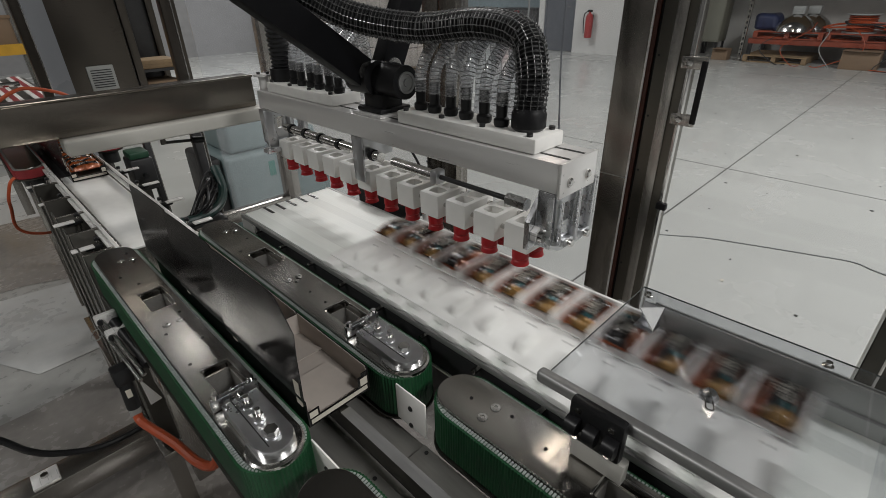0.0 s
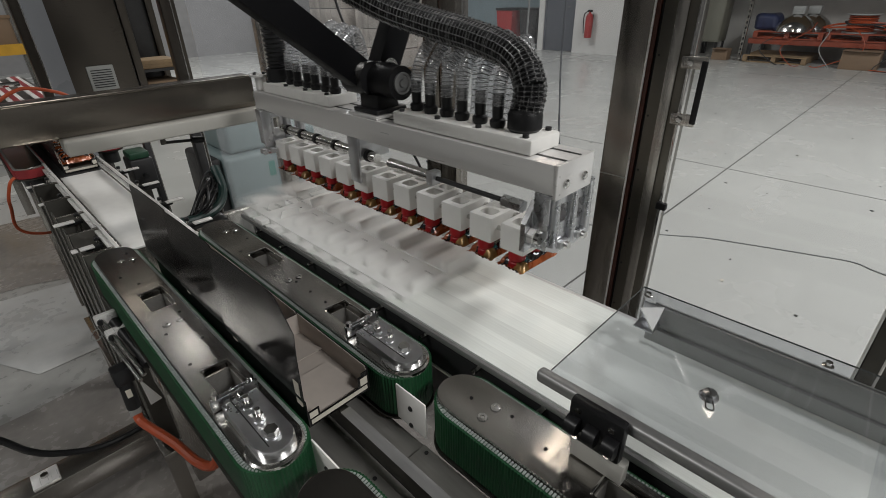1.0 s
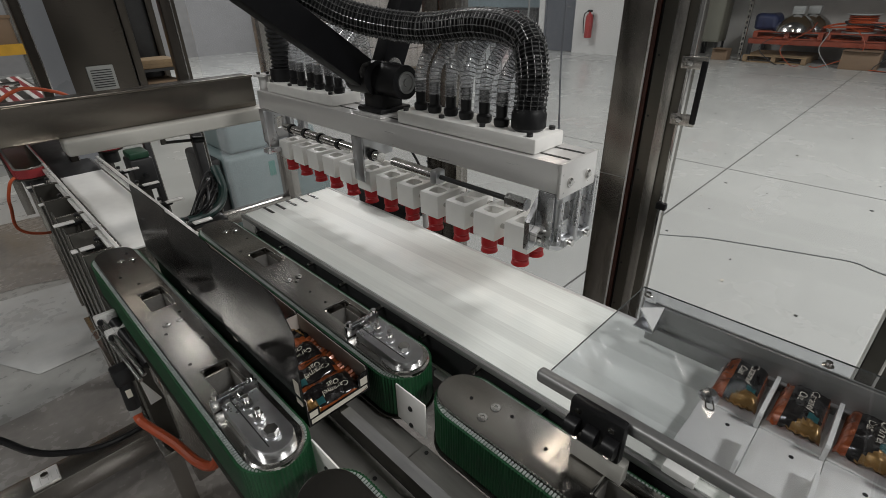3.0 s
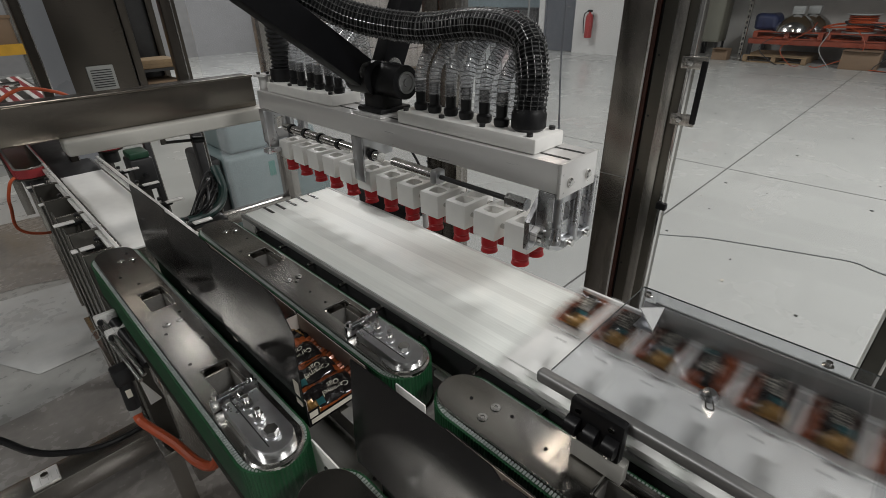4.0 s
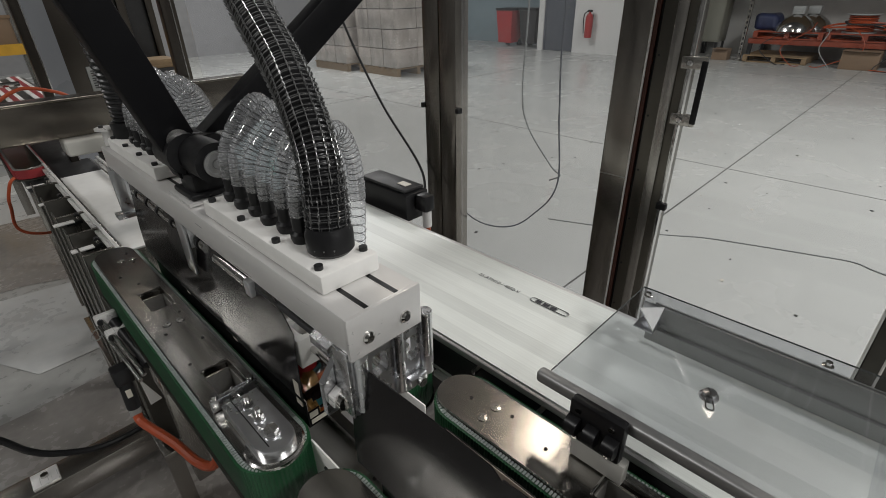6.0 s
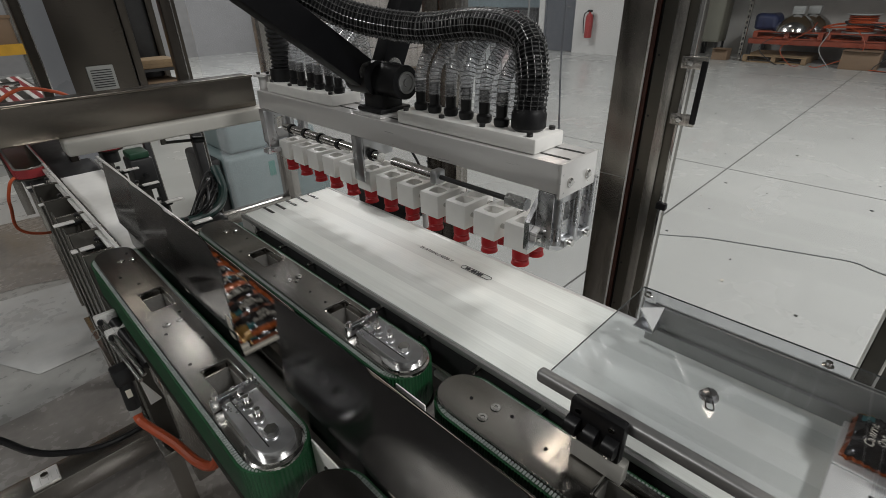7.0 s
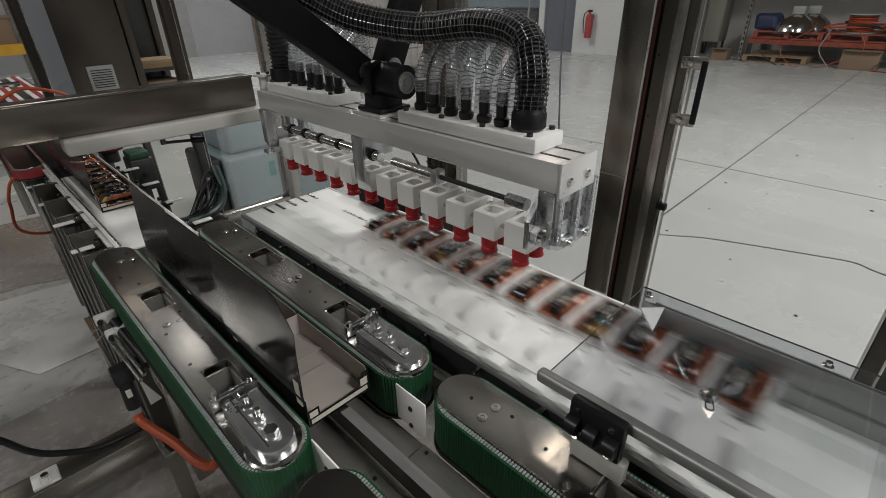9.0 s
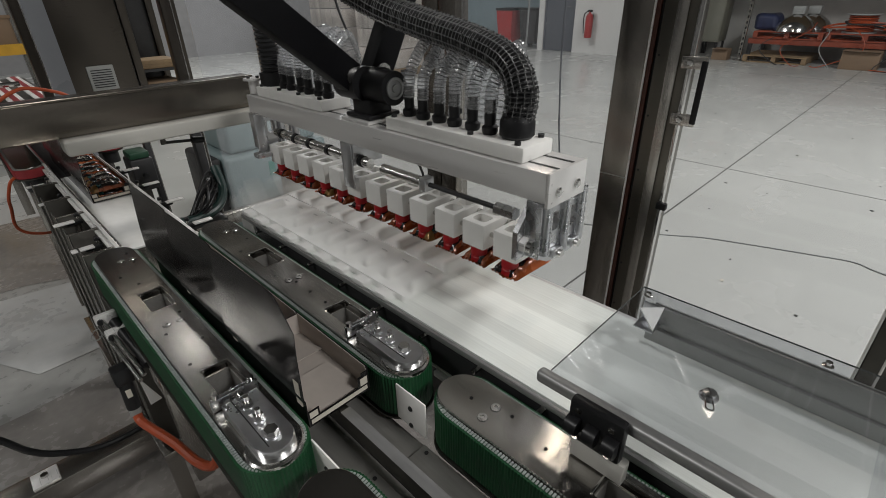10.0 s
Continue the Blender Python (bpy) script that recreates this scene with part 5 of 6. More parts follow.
def carton_meshes():
    L = CARTON_L - 0.002
    th = 0.0016
    inner, outer = bmesh.new(), bmesh.new()
    x0, x1 = CX0, CX1
    hz = 0.045
    # outside skin and inside skin of a tray, low at its near end
    block((x0, 0, CZ), (x1, L, CZ + th), 0, outer)
    block((x0, 0, CZ + th), (x0 + th, L, CZ + hz), 0, outer)
    block((x1 - th, 0, CZ + th), (x1, L, CZ + hz * 0.95), 0, outer)
    block((x0 + th, 0, CZ + th), (x1 - th, th, CZ + 0.013), 0, outer)
    block((x0 + th, 0, CZ + th), (x0 + 0.018, th, CZ + 0.026), 0, outer)
    block((x1 - 0.018, 0, CZ + th), (x1 - th, th, CZ + 0.030), 0, outer)
    block((x0 + th, L - th, CZ + th), (x1 - th, L, CZ + hz * 0.9), 0, outer)
    # dark fold at the near end of the low wall
    block((x1 - 0.012, 0.0, CZ + 0.030), (x1 - th, th, CZ + hz * 0.8), 0.0006, outer)
    e = 0.0005
    block((x0 + th + e, th + e, CZ + th + e), (x1 - th - e, L - th - e, CZ + th * 2), 0, inner)
    block((x0 + th + e, th + e, CZ + th * 2), (x0 + th * 2, L - th * 2, CZ + hz), 0, inner)
    block((x1 - th * 2, th + e, CZ + th * 2), (x1 - th - e, L - th * 2, CZ + hz * 0.95), 0, inner)
    block((x0 + th * 2, L - th * 2, CZ + th * 2), (x1 - th * 2, L - th - e, CZ + hz * 0.9), 0, inner)
    # tall lid flap standing up from the outer wall, with a stepped near end and a crease
    FL = L + 0.036
    pts = [(0.0, 0.0), (FL, 0.0), (FL, 0.143), (0.044, 0.141), (0.038, 0.135), (0.004, 0.111), (0.0, 0.107)]
    flap = bmesh.new()
    cols = []
    n = 14
    def top(y):
        for (ya, za), (yb, zb) in zip(pts[2:][::-1], pts[2:][::-1][1:]):
            if ya <= y <= yb:
                return za + (zb - za) * (y - ya) / max(1e-6, yb - ya)
        return 0.141
    for i in range(n + 1):
        y = FL * i / n
        col = []
        for j in range(7):
            z = top(y) * j / 6
            lean = 0.008 * (z / 0.145) ** 1.6 - 0.003 * i / n
            bow = 0.003 * math.sin(math.pi * i / n) * (j / 6) + 0.0004 * math.sin(9 * i / n + j)
            col.append((x0 - 0.0004 + lean + bow, y, CZ + hz + 0.0005 + z))
        cols.append(col)
    fr = [[flap.verts.new(p) for p in c] for c in cols]
    bk = [[flap.verts.new((p[0] - 0.0012, p[1], p[2])) for p in c] for c in cols]
    for a, b, c, d in zip(fr, fr[1:], bk, bk[1:]):
        for j in range(6):
            flap.faces.new((a[j], b[j], b[j + 1], a[j + 1]))
            flap.faces.new((c[j], c[j + 1], d[j + 1], d[j]))
    for i in range(n):
        flap.faces.new((fr[i][6], fr[i + 1][6], bk[i + 1][6], bk[i][6]))
        flap.faces.new((fr[i][0], bk[i][0], bk[i + 1][0], fr[i + 1][0]))
    for c in (0, n):
        for j in range(6):
            flap.faces.new((fr[c][j], fr[c][j + 1], bk[c][j + 1], bk[c][j]))
    return finish(outer, 0), finish(inner, 0), finish(flap, 60), finish(block((x0 + 0.004, -0.0006, CZ + 0.004), (x1 - 0.004, 0.0, CZ + 0.011), 0, block((x0 + 0.003, -0.0006, CZ + 0.0145), (x0 + 0.015, 0.0, CZ + 0.024), 0, block((x1 - 0.015, -0.0006, CZ + 0.0145), (x1 - 0.003, 0.0, CZ + 0.027)))), 0), finish(block((x0 - 0.0014, 0.006, CZ + hz - 0.010), (x0 + 0.0012, 0.019, CZ + hz + 0.030)), 0)


def inner_flap_meshes():
    """Loose end flaps folded in on the carton's bottom."""
    L, out = CARTON_L - 0.002, []
    for ya, yb, za, zb in ((0.004, 0.085, 0.0045, 0.010), (L - 0.075, L - 0.004, 0.012, 0.0045)):
        bm = bmesh.new()
        vs = [(CX0 + 0.005, ya, CZ + za), (CX1 - 0.005, ya, CZ + za), (CX1 - 0.016, yb, CZ + zb), (CX0 + 0.012, yb, CZ + zb)]
        up = [bm.verts.new(p) for p in vs]
        dn = [bm.verts.new((p[0], p[1], p[2] - 0.0008)) for p in vs]
        bm.faces.new(up)
        bm.faces.new(dn[::-1])
        for q in range(4):
            bm.faces.new((up[q], dn[q], dn[(q + 1) % 4], up[(q + 1) % 4]))
        out.append(finish(bm, 0))
    return out


CARTON_MESH = carton_meshes()
FLAP_MESH = inner_flap_meshes()


def new_carton():
    t = thing("carton", "black display carton with a tall raised lid flap, white inside", "carton", "cartons on the line")
    for n, me, m in zip(("tray", "lining", "lid_flap", "printed_band", "white_patch"), CARTON_MESH, (CARD, CARD_IN, CARD, CREAM, CREAM)):
        part(n, me, m, t)
    for me in FLAP_MESH:
        part("inner_flap", me, CARD_IN, t)
    return t


def belt_marking():
    """Belt size printed on one of the belts."""
    t = thing("belt_marking", "black belt size printed on the white belt", "print")
    cu = bpy.data.curves.new("text", "FONT")
    cu.body, cu.size, cu.extrude = "25 ATN10 / 4850-V", 0.0112, 0.0001
    ob = new("text", cu)
    me = bpy.data.meshes.new_from_object(ob)
    bpy.data.objects.remove(ob)
    part("print", me, INK, t, at=pose(0.0, 0.04, 0, 0, 0, -90))
    pill = stadium(0.0025, -0.148, -0.075, 0.0065, 8)
    rim = bmesh.new()
    outer = [rim.verts.new((x, y, 0.0003)) for x, y in pill]
    inner = [rim.verts.new((0.0025 + (x - 0.0025) * 0.72, -0.1115 + (y + 0.1115) * 0.965, 0.0003)) for x, y in pill]
    for k in range(len(pill)):
        q = (k + 1) % len(pill)
        rim.faces.new((outer[k], outer[q], inner[q], inner[k]))
    part("mark_outline", rim, INK, t)
    for ya, yb in ((-0.112, -0.100), (-0.126, -0.114), (-0.097, -0.086)):
        part("mark_bar", block((-0.0012, ya, 0.0001), (0.0062, yb, 0.0004)), INK, t)
    return t


# ---- all that moves ----
def lerp_rows(rows, t):
    if t <= rows[0][0]:
        return rows[0][1]
    for (a, p), (b, q) in zip(rows, rows[1:]):
        if t <= b:
            u = (t - a) / (b - a)
            return p + (q - p) * u
    return rows[-1][1]


# head: offset across the belt and height from its rest, and how far its blocks are drawn together
HEAD_X = [(0.0, 0), (0.4, 0), (0.7, 0.003), (0.9, -0.004), (1.0, -0.009), (1.1, -0.082), (1.2, -0.209), (1.3, -0.289), (1.4, -0.310), (1.5, -0.320), (1.6, -0.338), (1.7, -0.337), (1.8, -0.336), (1.9, -0.334), (2.0, -0.300), (2.1, -0.206), (2.2, -0.123), (2.3, -0.012), (2.4, 0),
          (4.7, 0), (5.0, 0.003), (5.3, -0.004), (5.4, -0.021), (5.5, -0.122), (5.6, -0.254), (5.7, -0.307), (5.8, -0.32), (5.95, -0.337), (6.2, -0.334), (6.3, -0.31), (6.4, -0.23), (6.5, -0.13), (6.6, -0.04), (6.7, -0.005), (6.8, 0),
          (9.3, 0), (9.5, 0.003), (9.8, -0.003), (9.9, -0.015), (10.0, -0.026)]
HEAD_Z = [(0.0, 0), (0.4, 0), (0.5, -0.038), (0.6, -0.058), (0.8, -0.057), (0.9, -0.002), (1.2, 0.005), (1.4, 0.008), (1.5, -0.014), (1.6, -0.078), (1.7, -0.068), (1.8, -0.012), (1.9, 0.010), (2.1, -0.003), (2.4, 0),
          (4.7, 0), (4.8, -0.015), (4.9, -0.053), (5.0, -0.058), (5.1, -0.057), (5.2, -0.030), (5.3, -0.004), (5.6, 0.006), (5.7, 0.008), (5.85, -0.012), (5.95, -0.06), (6.05, -0.06), (6.15, -0.01), (6.25, 0.01), (6.5, 0.0),
          (9.3, 0), (9.4, -0.014), (9.5, -0.055), (9.7, -0.057), (9.8, -0.03), (9.9, -0.003), (10.0, -0.006)]
SQUEEZE = [(0.0, 0), (1.0, 0), (1.35, 1), (1.85, 1), (2.2, 0), (5.35, 0), (5.7, 1), (6.2, 1), (6.55, 0), (10.0, 0)]
TIMES = sorted({round(0.1 * k, 2) for k in range(101)})


def squeezed(i, t):
    u = lerp_rows(SQUEEZE, t)
    u = u * u * (3 - 2 * u)
    return MID_Y + (i - 5.5) * (PITCH + (TIGHT - PITCH) * u)


def head_at(t):
    return Vector((lerp_rows(HEAD_X, t), 0, lerp_rows(HEAD_Z, t)))


PICK_Y = 0.380 - PITCH / 2 - 0.003
# trays: how far the near end of a bank of twelve is along the belt
BANKS = [
    [(-0.6, -0.70), (0.0, -0.02), (0.2, 0.215), (0.3, 0.325), (0.38, PICK_Y), (0.8, PICK_Y), (0.9, 0.41), (1.0, 0.52), (1.2, 0.77), (1.6, 1.25), (10, 1.25)],
    [(2.2, -0.95), (2.35, -0.84), (2.6, -0.80), (2.7, -0.7265), (2.85, -0.675), (3.1, -0.67), (3.25, -0.615), (3.5, -0.61), (3.65, -0.557), (3.85, -0.55), (3.9, -0.53), (4.0, -0.45), (4.1, -0.325), (4.2, -0.20), (4.3, -0.105), (4.5, 0.107), (4.6, 0.217), (4.7, 0.323), (4.76, PICK_Y), (5.25, PICK_Y), (5.35, 0.40), (5.45, 0.51), (5.65, 0.77), (6.05, 1.25), (10, 1.25)],
    [(6.3, -1.0), (6.7, -0.82), (7.05, -0.80), (7.2, -0.7355), (7.35, -0.728), (7.47, -0.674), (7.65, -0.668), (7.85, -0.616), (8.1, -0.612), (8.25, -0.558), (8.42, -0.5515), (8.5, -0.53), (8.6, -0.43), (9.0, 0.02), (9.2, 0.245), (9.3, PICK_Y), (9.78, PICK_Y), (9.88, 0.40), (10.0, 0.52)],
]
NOSE_Y, NOSE_R = 1.075, 0.04


def belt_pose(y):
    """A tray whose near edge is y along the belt; past the nose roller it follows the belt round and back."""
    mid = y + PITCH / 2
    if mid <= NOSE_Y:
        return pose(0, y, 0)
    turn = min((mid - NOSE_Y) / NOSE_R, math.pi)
    back = max(0, (mid - NOSE_Y) - math.pi * NOSE_R)
    m = Matrix.Translation((0, NOSE_Y - back, DECK - NOSE_R)) @ Matrix.Rotation(-turn, 4, "X") @ Matrix.Translation((0, -PITCH / 2, NOSE_R - DECK))
    return m


MARK = [(0.0, -0.58), (3.8, -0.58), (4.0, -0.52), (4.5, 0.01), (4.7, 0.228), (4.77, 0.285), (5.25, 0.292), (5.5, 0.349), (6.0, 0.45), (6.75, 0.56), (6.9, 0.604), (7.05, 0.612), (7.2, 0.672), (7.35, 0.68), (7.5, 0.72), (7.65, 0.727), (7.85, 0.784), (8.1, 0.788), (8.25, 0.85), (8.6, 0.872), (9.0, 0.883), (9.2, 0.90), (10.0, 0.90)]
ROW_Y = 0.447
SHIFT = [(6.55, 0.015), (6.7, 0.034), (6.8, 0.075), (6.9, 0.122), (7.0, 0.17), (7.1, 0.235), (7.2, 0.30), (7.3, 0.37), (7.4, 0.435), (7.5, 0.495), (7.6, 0.55), (7.7, 0.597), (7.8, 0.64), (7.9, 0.68), (8.0, 0.722), (8.1, 0.739), (8.2, 0.745), (10.0, 0.745)]
FULL_SHIFT = [(6.5, 0), (6.65, 0.02), (6.8, 0.09), (6.9, 0.14), (7.0, 0.20), (7.2, 0.325), (7.4, 0.465), (7.6, 0.61), (7.7, 0.67), (7.8, 0.72), (7.9, 0.757), (8.0, 0.785), (8.1, 0.825), (8.2, 0.865), (8.3, 0.90), (8.45, 0.93), (8.6, 0.948), (8.8, 1.0), (9.0, 1.042), (9.2, 1.055), (9.8, 1.064), (9.9, 1.085), (10.0, 1.137)]
WAIT_IN = [(2.6, -0.75), (2.8, -0.70), (3.4, -0.1), (3.7, -0.005), (3.8, 0), (10.0, 0)]
LEAVE = [(0.0, 1.389), (0.3, 1.393), (0.5, 1.40), (0.75, 1.42), (1.0, 1.505), (1.2, 1.68), (1.4, 1.95), (1.65, 2.25), (1.8, 2.32), (10.0, 2.32)]


def motions():
    ts = TIMES
    walk(head, [(t, Matrix.Translation(H0 + head_at(t))) for t in ts])
    for i, b in enumerate(BLOCKS):
        walk(b, [(t, Matrix.Translation(Vector((PACK_X, squeezed(i, t), 1.072)) - H0)) for t in ts])
    for arm, at, a0, a1 in ((ARM_A, (0.545, 0.735, 1.248), 144.0, 107.0), (ARM_B, (0.575, 0.725, 1.245), 63.0, 36.0)):
        rows = []
        for t in ts:
            u = -lerp_rows(HEAD_X, t) / 0.34
            rows.append((t, Matrix.Translation(Vector(at) - H0) @ Matrix.Rotation(-radians(a0 + (a1 - a0) * u), 4, "Y")))
        walk(arm, rows)
    # hose rings along a bend between the head and the robot
    bend0 = [(0.562, 0.392, 1.222), (0.568, 0.396, 1.285), (0.582, 0.425, 1.325), (0.582, 0.50, 1.338), (0.553, 0.605, 1.331), (0.497, 0.70, 1.349), (0.44, 0.76, 1.39)]
    bend_v = [(0.562, 0.392, 1.222), (0.566, 0.391, 1.268), (0.572, 0.423, 1.301), (0.575, 0.494, 1.32), (0.57, 0.59, 1.337), (0.555, 0.672, 1.357), (0.525, 0.755, 1.394)]
    bend1 = [(0.224, 0.392, 1.222), (0.231, 0.402, 1.268), (0.238, 0.425, 1.303), (0.248, 0.47, 1.340), (0.254, 0.53, 1.384), (0.262, 0.58, 1.42), (0.27, 0.63, 1.46)]
    suction = [(0.0, 0), (0.45, 0), (0.75, 1), (1.75, 1), (2.3, 0), (4.8, 0), (5.1, 1), (6.1, 1), (6.65, 0), (9.4, 0), (9.7, 1), (10.0, 1)]
    n = len(HOSE_RINGS)
    rows = [[] for _ in HOSE_RINGS]
    for t in ts:
        u = min(1, max(0, -lerp_rows(HEAD_X, t) / 0.338))
        dz = lerp_rows(HEAD_Z, t)
        pts = []
        s = lerp_rows(suction, t)
        for k, (p, pv, q) in enumerate(zip(bend0, bend_v, bend1)):
            p, q = Vector(p).lerp(Vector(pv), s), Vector(q)
            v = p.lerp(q, u)
            v.z += dz * (1 - k / 6)
            pts.append(v)
        c = spline(pts, 120)
        acc = [0.0]
        for a, b in zip(c, c[1:]):
            acc.append(acc[-1] + (b - a).length)
        for k in range(n):
            s = acc[-1] * k / (n - 1)
            j = next(i for i, a in enumerate(acc) if a >= s - 1e-9)
            d = (c[min(j + 1, 120)] - c[max(j - 1, 0)]).normalized()
            rows[k].append((t, Matrix.Translation(c[j]) @ d.to_track_quat("Z", "X").to_matrix().to_4x4()))
    for p, r in zip(HOSE_RINGS, rows):
        walk(p, r)
    # trays and their packs
    place = (1.65, 6.0)
    for k, bank in enumerate(BANKS):
        lift = (0.8, 5.1, 9.7)[k]
        for i in range(12):
            tr = new_tray()
            rr = [(t, belt_pose(lerp_rows(bank, t) + i * PITCH)) for t in ts]
            walk(tr, rr)
            pk = new_pack(i * 5 + k * 3 + i // 3, "snack bars on the line")
            tilt = ((i * 37 + k * 11) % 7 - 3) * 0.9
            turn = 180 if (k < 2) != (i % 5 == 3) else 0
            pr = []
            for t in ts:
                if t <= lift:
                    m = belt_pose(lerp_rows(bank, t) + i * PITCH) @ pose(PACK_X + 0.006, PITCH / 2 + 0.003, TRAY_Z, 0, 0, tilt + turn)
                elif k == 2 or t <= place[k]:
                    h = head_at(t) - head_at(lift)
                    m = pose(PACK_X + 0.006 + h.x, squeezed(i, t), TRAY_Z + h.z, 0, 0, tilt + turn)
                else:
                    h = head_at(place[k]) - head_at(lift)
                    lay = CZ + 0.004 + (0 if k == 0 else 0.0225)
                    m = pose((CX0 + CX1) / 2 - 0.001, ROW_Y + CARTON_L * (i // 4) + 0.004 + TIGHT * (i % 4 + 0.5) + lerp_rows(FULL_SHIFT, t), lay, ((i * 29) % 7 - 3) * 4.0, 0, tilt * 1.2 + turn)
                pr.append((t, m))
            walk(pk, pr)
    mark = belt_marking()
    walk(mark, [(t, pose(0.575, lerp_rows(MARK, t), DECK + 0.0006)) for t in ts])
    # cartons: the filled row moves on, the waiting row moves in behind it
    for i in range(3):
        c = new_carton()
        walk(c, [(t, pose(0, ROW_Y + CARTON_L * i + lerp_rows(FULL_SHIFT, t), 0)) for t in ts])
        w = new_carton()
        walk(w, [(t, pose(0, ROW_Y - 0.745 + CARTON_L * i + lerp_rows(WAIT_IN, t) + lerp_rows(SHIFT, t), 0)) for t in ts])
        f = new_carton()
        walk(f, [(t, pose(0, ROW_Y + CARTON_L * i + lerp_rows(LEAVE, t), 0)) for t in ts])
        for j in range(4):
            pk = new_pack(j + i, "snack bars in the leaving cartons")
            walk(pk, [(t, pose((CX0 + CX1) / 2, ROW_Y + CARTON_L * i + 0.004 + TIGHT * (j + 0.5) + lerp_rows(LEAVE, t), CZ + 0.025)) for t in ts])
# ---- round the machine, on the near and far left ----
def lower_frame():
    t = thing("base_frame", "stainless base frame tube with a levelling bracket near the floor", "base frame", at=(0, 0, 0))
    part("tube", block((-0.9, 1.44, 0.07), (0.62, 1.53, 0.15), 0.004), STEEL, t)
    part("tube", block((-0.34, -0.6, 0.09), (-0.28, 1.455, 0.15), 0.004), STEEL, t)
    b = part("bracket", block((-0.215, 1.452, 0.151), (-0.15, 1.515, 0.158), 0.002, block((-0.215, 1.452, 0.11), (-0.15, 1.459, 0.151), 0.002)), ALU, t, "bolted corner bracket")
    part("bolt", hexbolt((-0.182, 1.485, 0.158), 0.01, 0.008), BRIGHT, b)
    for x in (-0.85, -0.3, 0.55):
        part("foot", lathe([(0.035, 0), (0.035, 0.01), (0.012, 0.02), (0.01, 0.09), (0, 0.09)], 16, at=(x, 1.495, 0)), STEEL, t)
    part("foot", lathe([(0.035, 0), (0.035, 0.01), (0.012, 0.02), (0.01, 0.09), (0, 0.09)], 16, at=(-0.31, -0.4, 0)), STEEL, t)


lower_frame()


def cable(name, label, pts, r, mat, n=60):
    t = thing(name, label, "cable", at=pts[0])
    o = Vector(pts[0])
    part("sheath", sweep(spline([Vector(p) - o for p in pts], n), r, 10), mat, t)
    return t


def line_drive():
    """Slim actuators under the plate beside the cartons, with an angled plug and an orange cable."""
    t = thing("line_actuator", "black and silver actuator with an angled plug under the side conveyor", "actuator", at=(0, 0, 0))
    part("body", rod((0.078, 0.99, 0.828), (0.092, 0.86, 0.792), 0.010, 16), BLACK, t)
    for dx, dz in ((-0.016, 0.004), (-0.024, -0.004)):
        part("guide_rod", rod((0.078 + dx, 1.0, 0.828 + dz), (0.092 + dx, 0.84, 0.785 + dz), 0.004, 12), BRIGHT, t)
    for y, z, x in ((1.0, 0.832, 0.068), (0.955, 0.818, 0.072)):
        e = part("end_cap", block((x - 0.018, y, z - 0.010), (x + 0.020, y + 0.014, z + 0.012), 0.003), ALU, t)
        part("screw", rod((x - 0.01, y - 0.004, z), (x - 0.01, y, z), 0.006, 12), BLACK, e)
    part("plug_head", block((0.05, 0.888, 0.766), (0.102, 0.915, 0.785), 0.004), BLACK, t)
    part("plug_elbow", block((0.034, 0.886, 0.752), (0.066, 0.916, 0.786), 0.004), BLACK, t)
    p = part("plug", rod((0.050, 0.90, 0.756), (0.047, 0.90, 0.690), 0.0125, 18), BLACK, t)
    part("label", block((0.043, 0.8868, 0.722), (0.052, 0.8885, 0.74)), CREAM, p)
    part("gland", rod((0.047, 0.90, 0.692), (0.046, 0.90, 0.672), 0.010, 12), GREY, p)
    tri = bmesh.new()
    lo = [tri.verts.new(q) for q in ((0.070, 0.90, 0.746), (0.094, 0.90, 0.677), (0.073, 0.90, 0.674))]
    hi = [tri.verts.new(v.co + Vector((0, 0.003, 0))) for v in lo]
    tri.faces.new(lo)
    tri.faces.new(hi[::-1])
    for i in range(3):
        tri.faces.new((lo[i], hi[i], hi[(i + 1) % 3], lo[(i + 1) % 3]))
    part("bracket", tri, ALU, t, "bright folded bracket")
    part("hanger", block((0.095, 0.87, 0.70), (0.105, 0.93, 0.823), 0.002), STEEL, t)
    cable("motor_cable", "thick orange motor cable looping under the side conveyor", [(0.046, 0.90, 0.675), (0.047, 0.885, 0.662), (0.056, 0.845, 0.664), (0.074, 0.78, 0.663), (0.086, 0.72, 0.66), (0.0965, 0.685, 0.666), (0.107, 0.665, 0.684), (0.113, 0.66, 0.72), (0.115, 0.66, 0.823)], 0.0085, ORANGE)


line_drive()
cable("air_hose", "black air hose curving over the base frame", [(-0.42, 1.46, 0.75), (-0.27, 1.43, 0.48), (-0.21, 1.42, 0.386), (-0.176, 1.42, 0.316), (-0.13, 1.42, 0.265), (-0.036, 1.42, 0.211), (0.086, 1.42, 0.207), (0.18, 1.42, 0.246), (0.25, 1.42, 0.4), (0.26, 1.42, 0.7)], 0.009, BLACK)
cable("orange_cable", "orange cable hanging from the far conveyor", [(0.06, 1.91, 0.905), (0.044, 1.9, 0.893), (0.026, 1.9, 0.85), (0.021, 1.9, 0.818), (0.013, 1.9, 0.763), (0.033, 1.9, 0.732), (0.079, 1.9, 0.715), (0.11, 1.9, 0.72)], 0.0045, ORANGE)
cable("orange_cable", "orange cable lying behind the cross beam", [(0.02, 1.6, 1.12), (0.088, 1.6, 1.169), (0.127, 1.6, 1.187), (0.15, 1.6, 1.188), (0.182, 1.6, 1.18), (0.223, 1.6, 1.16), (0.27, 1.6, 1.11)], 0.0042, ORANGE)
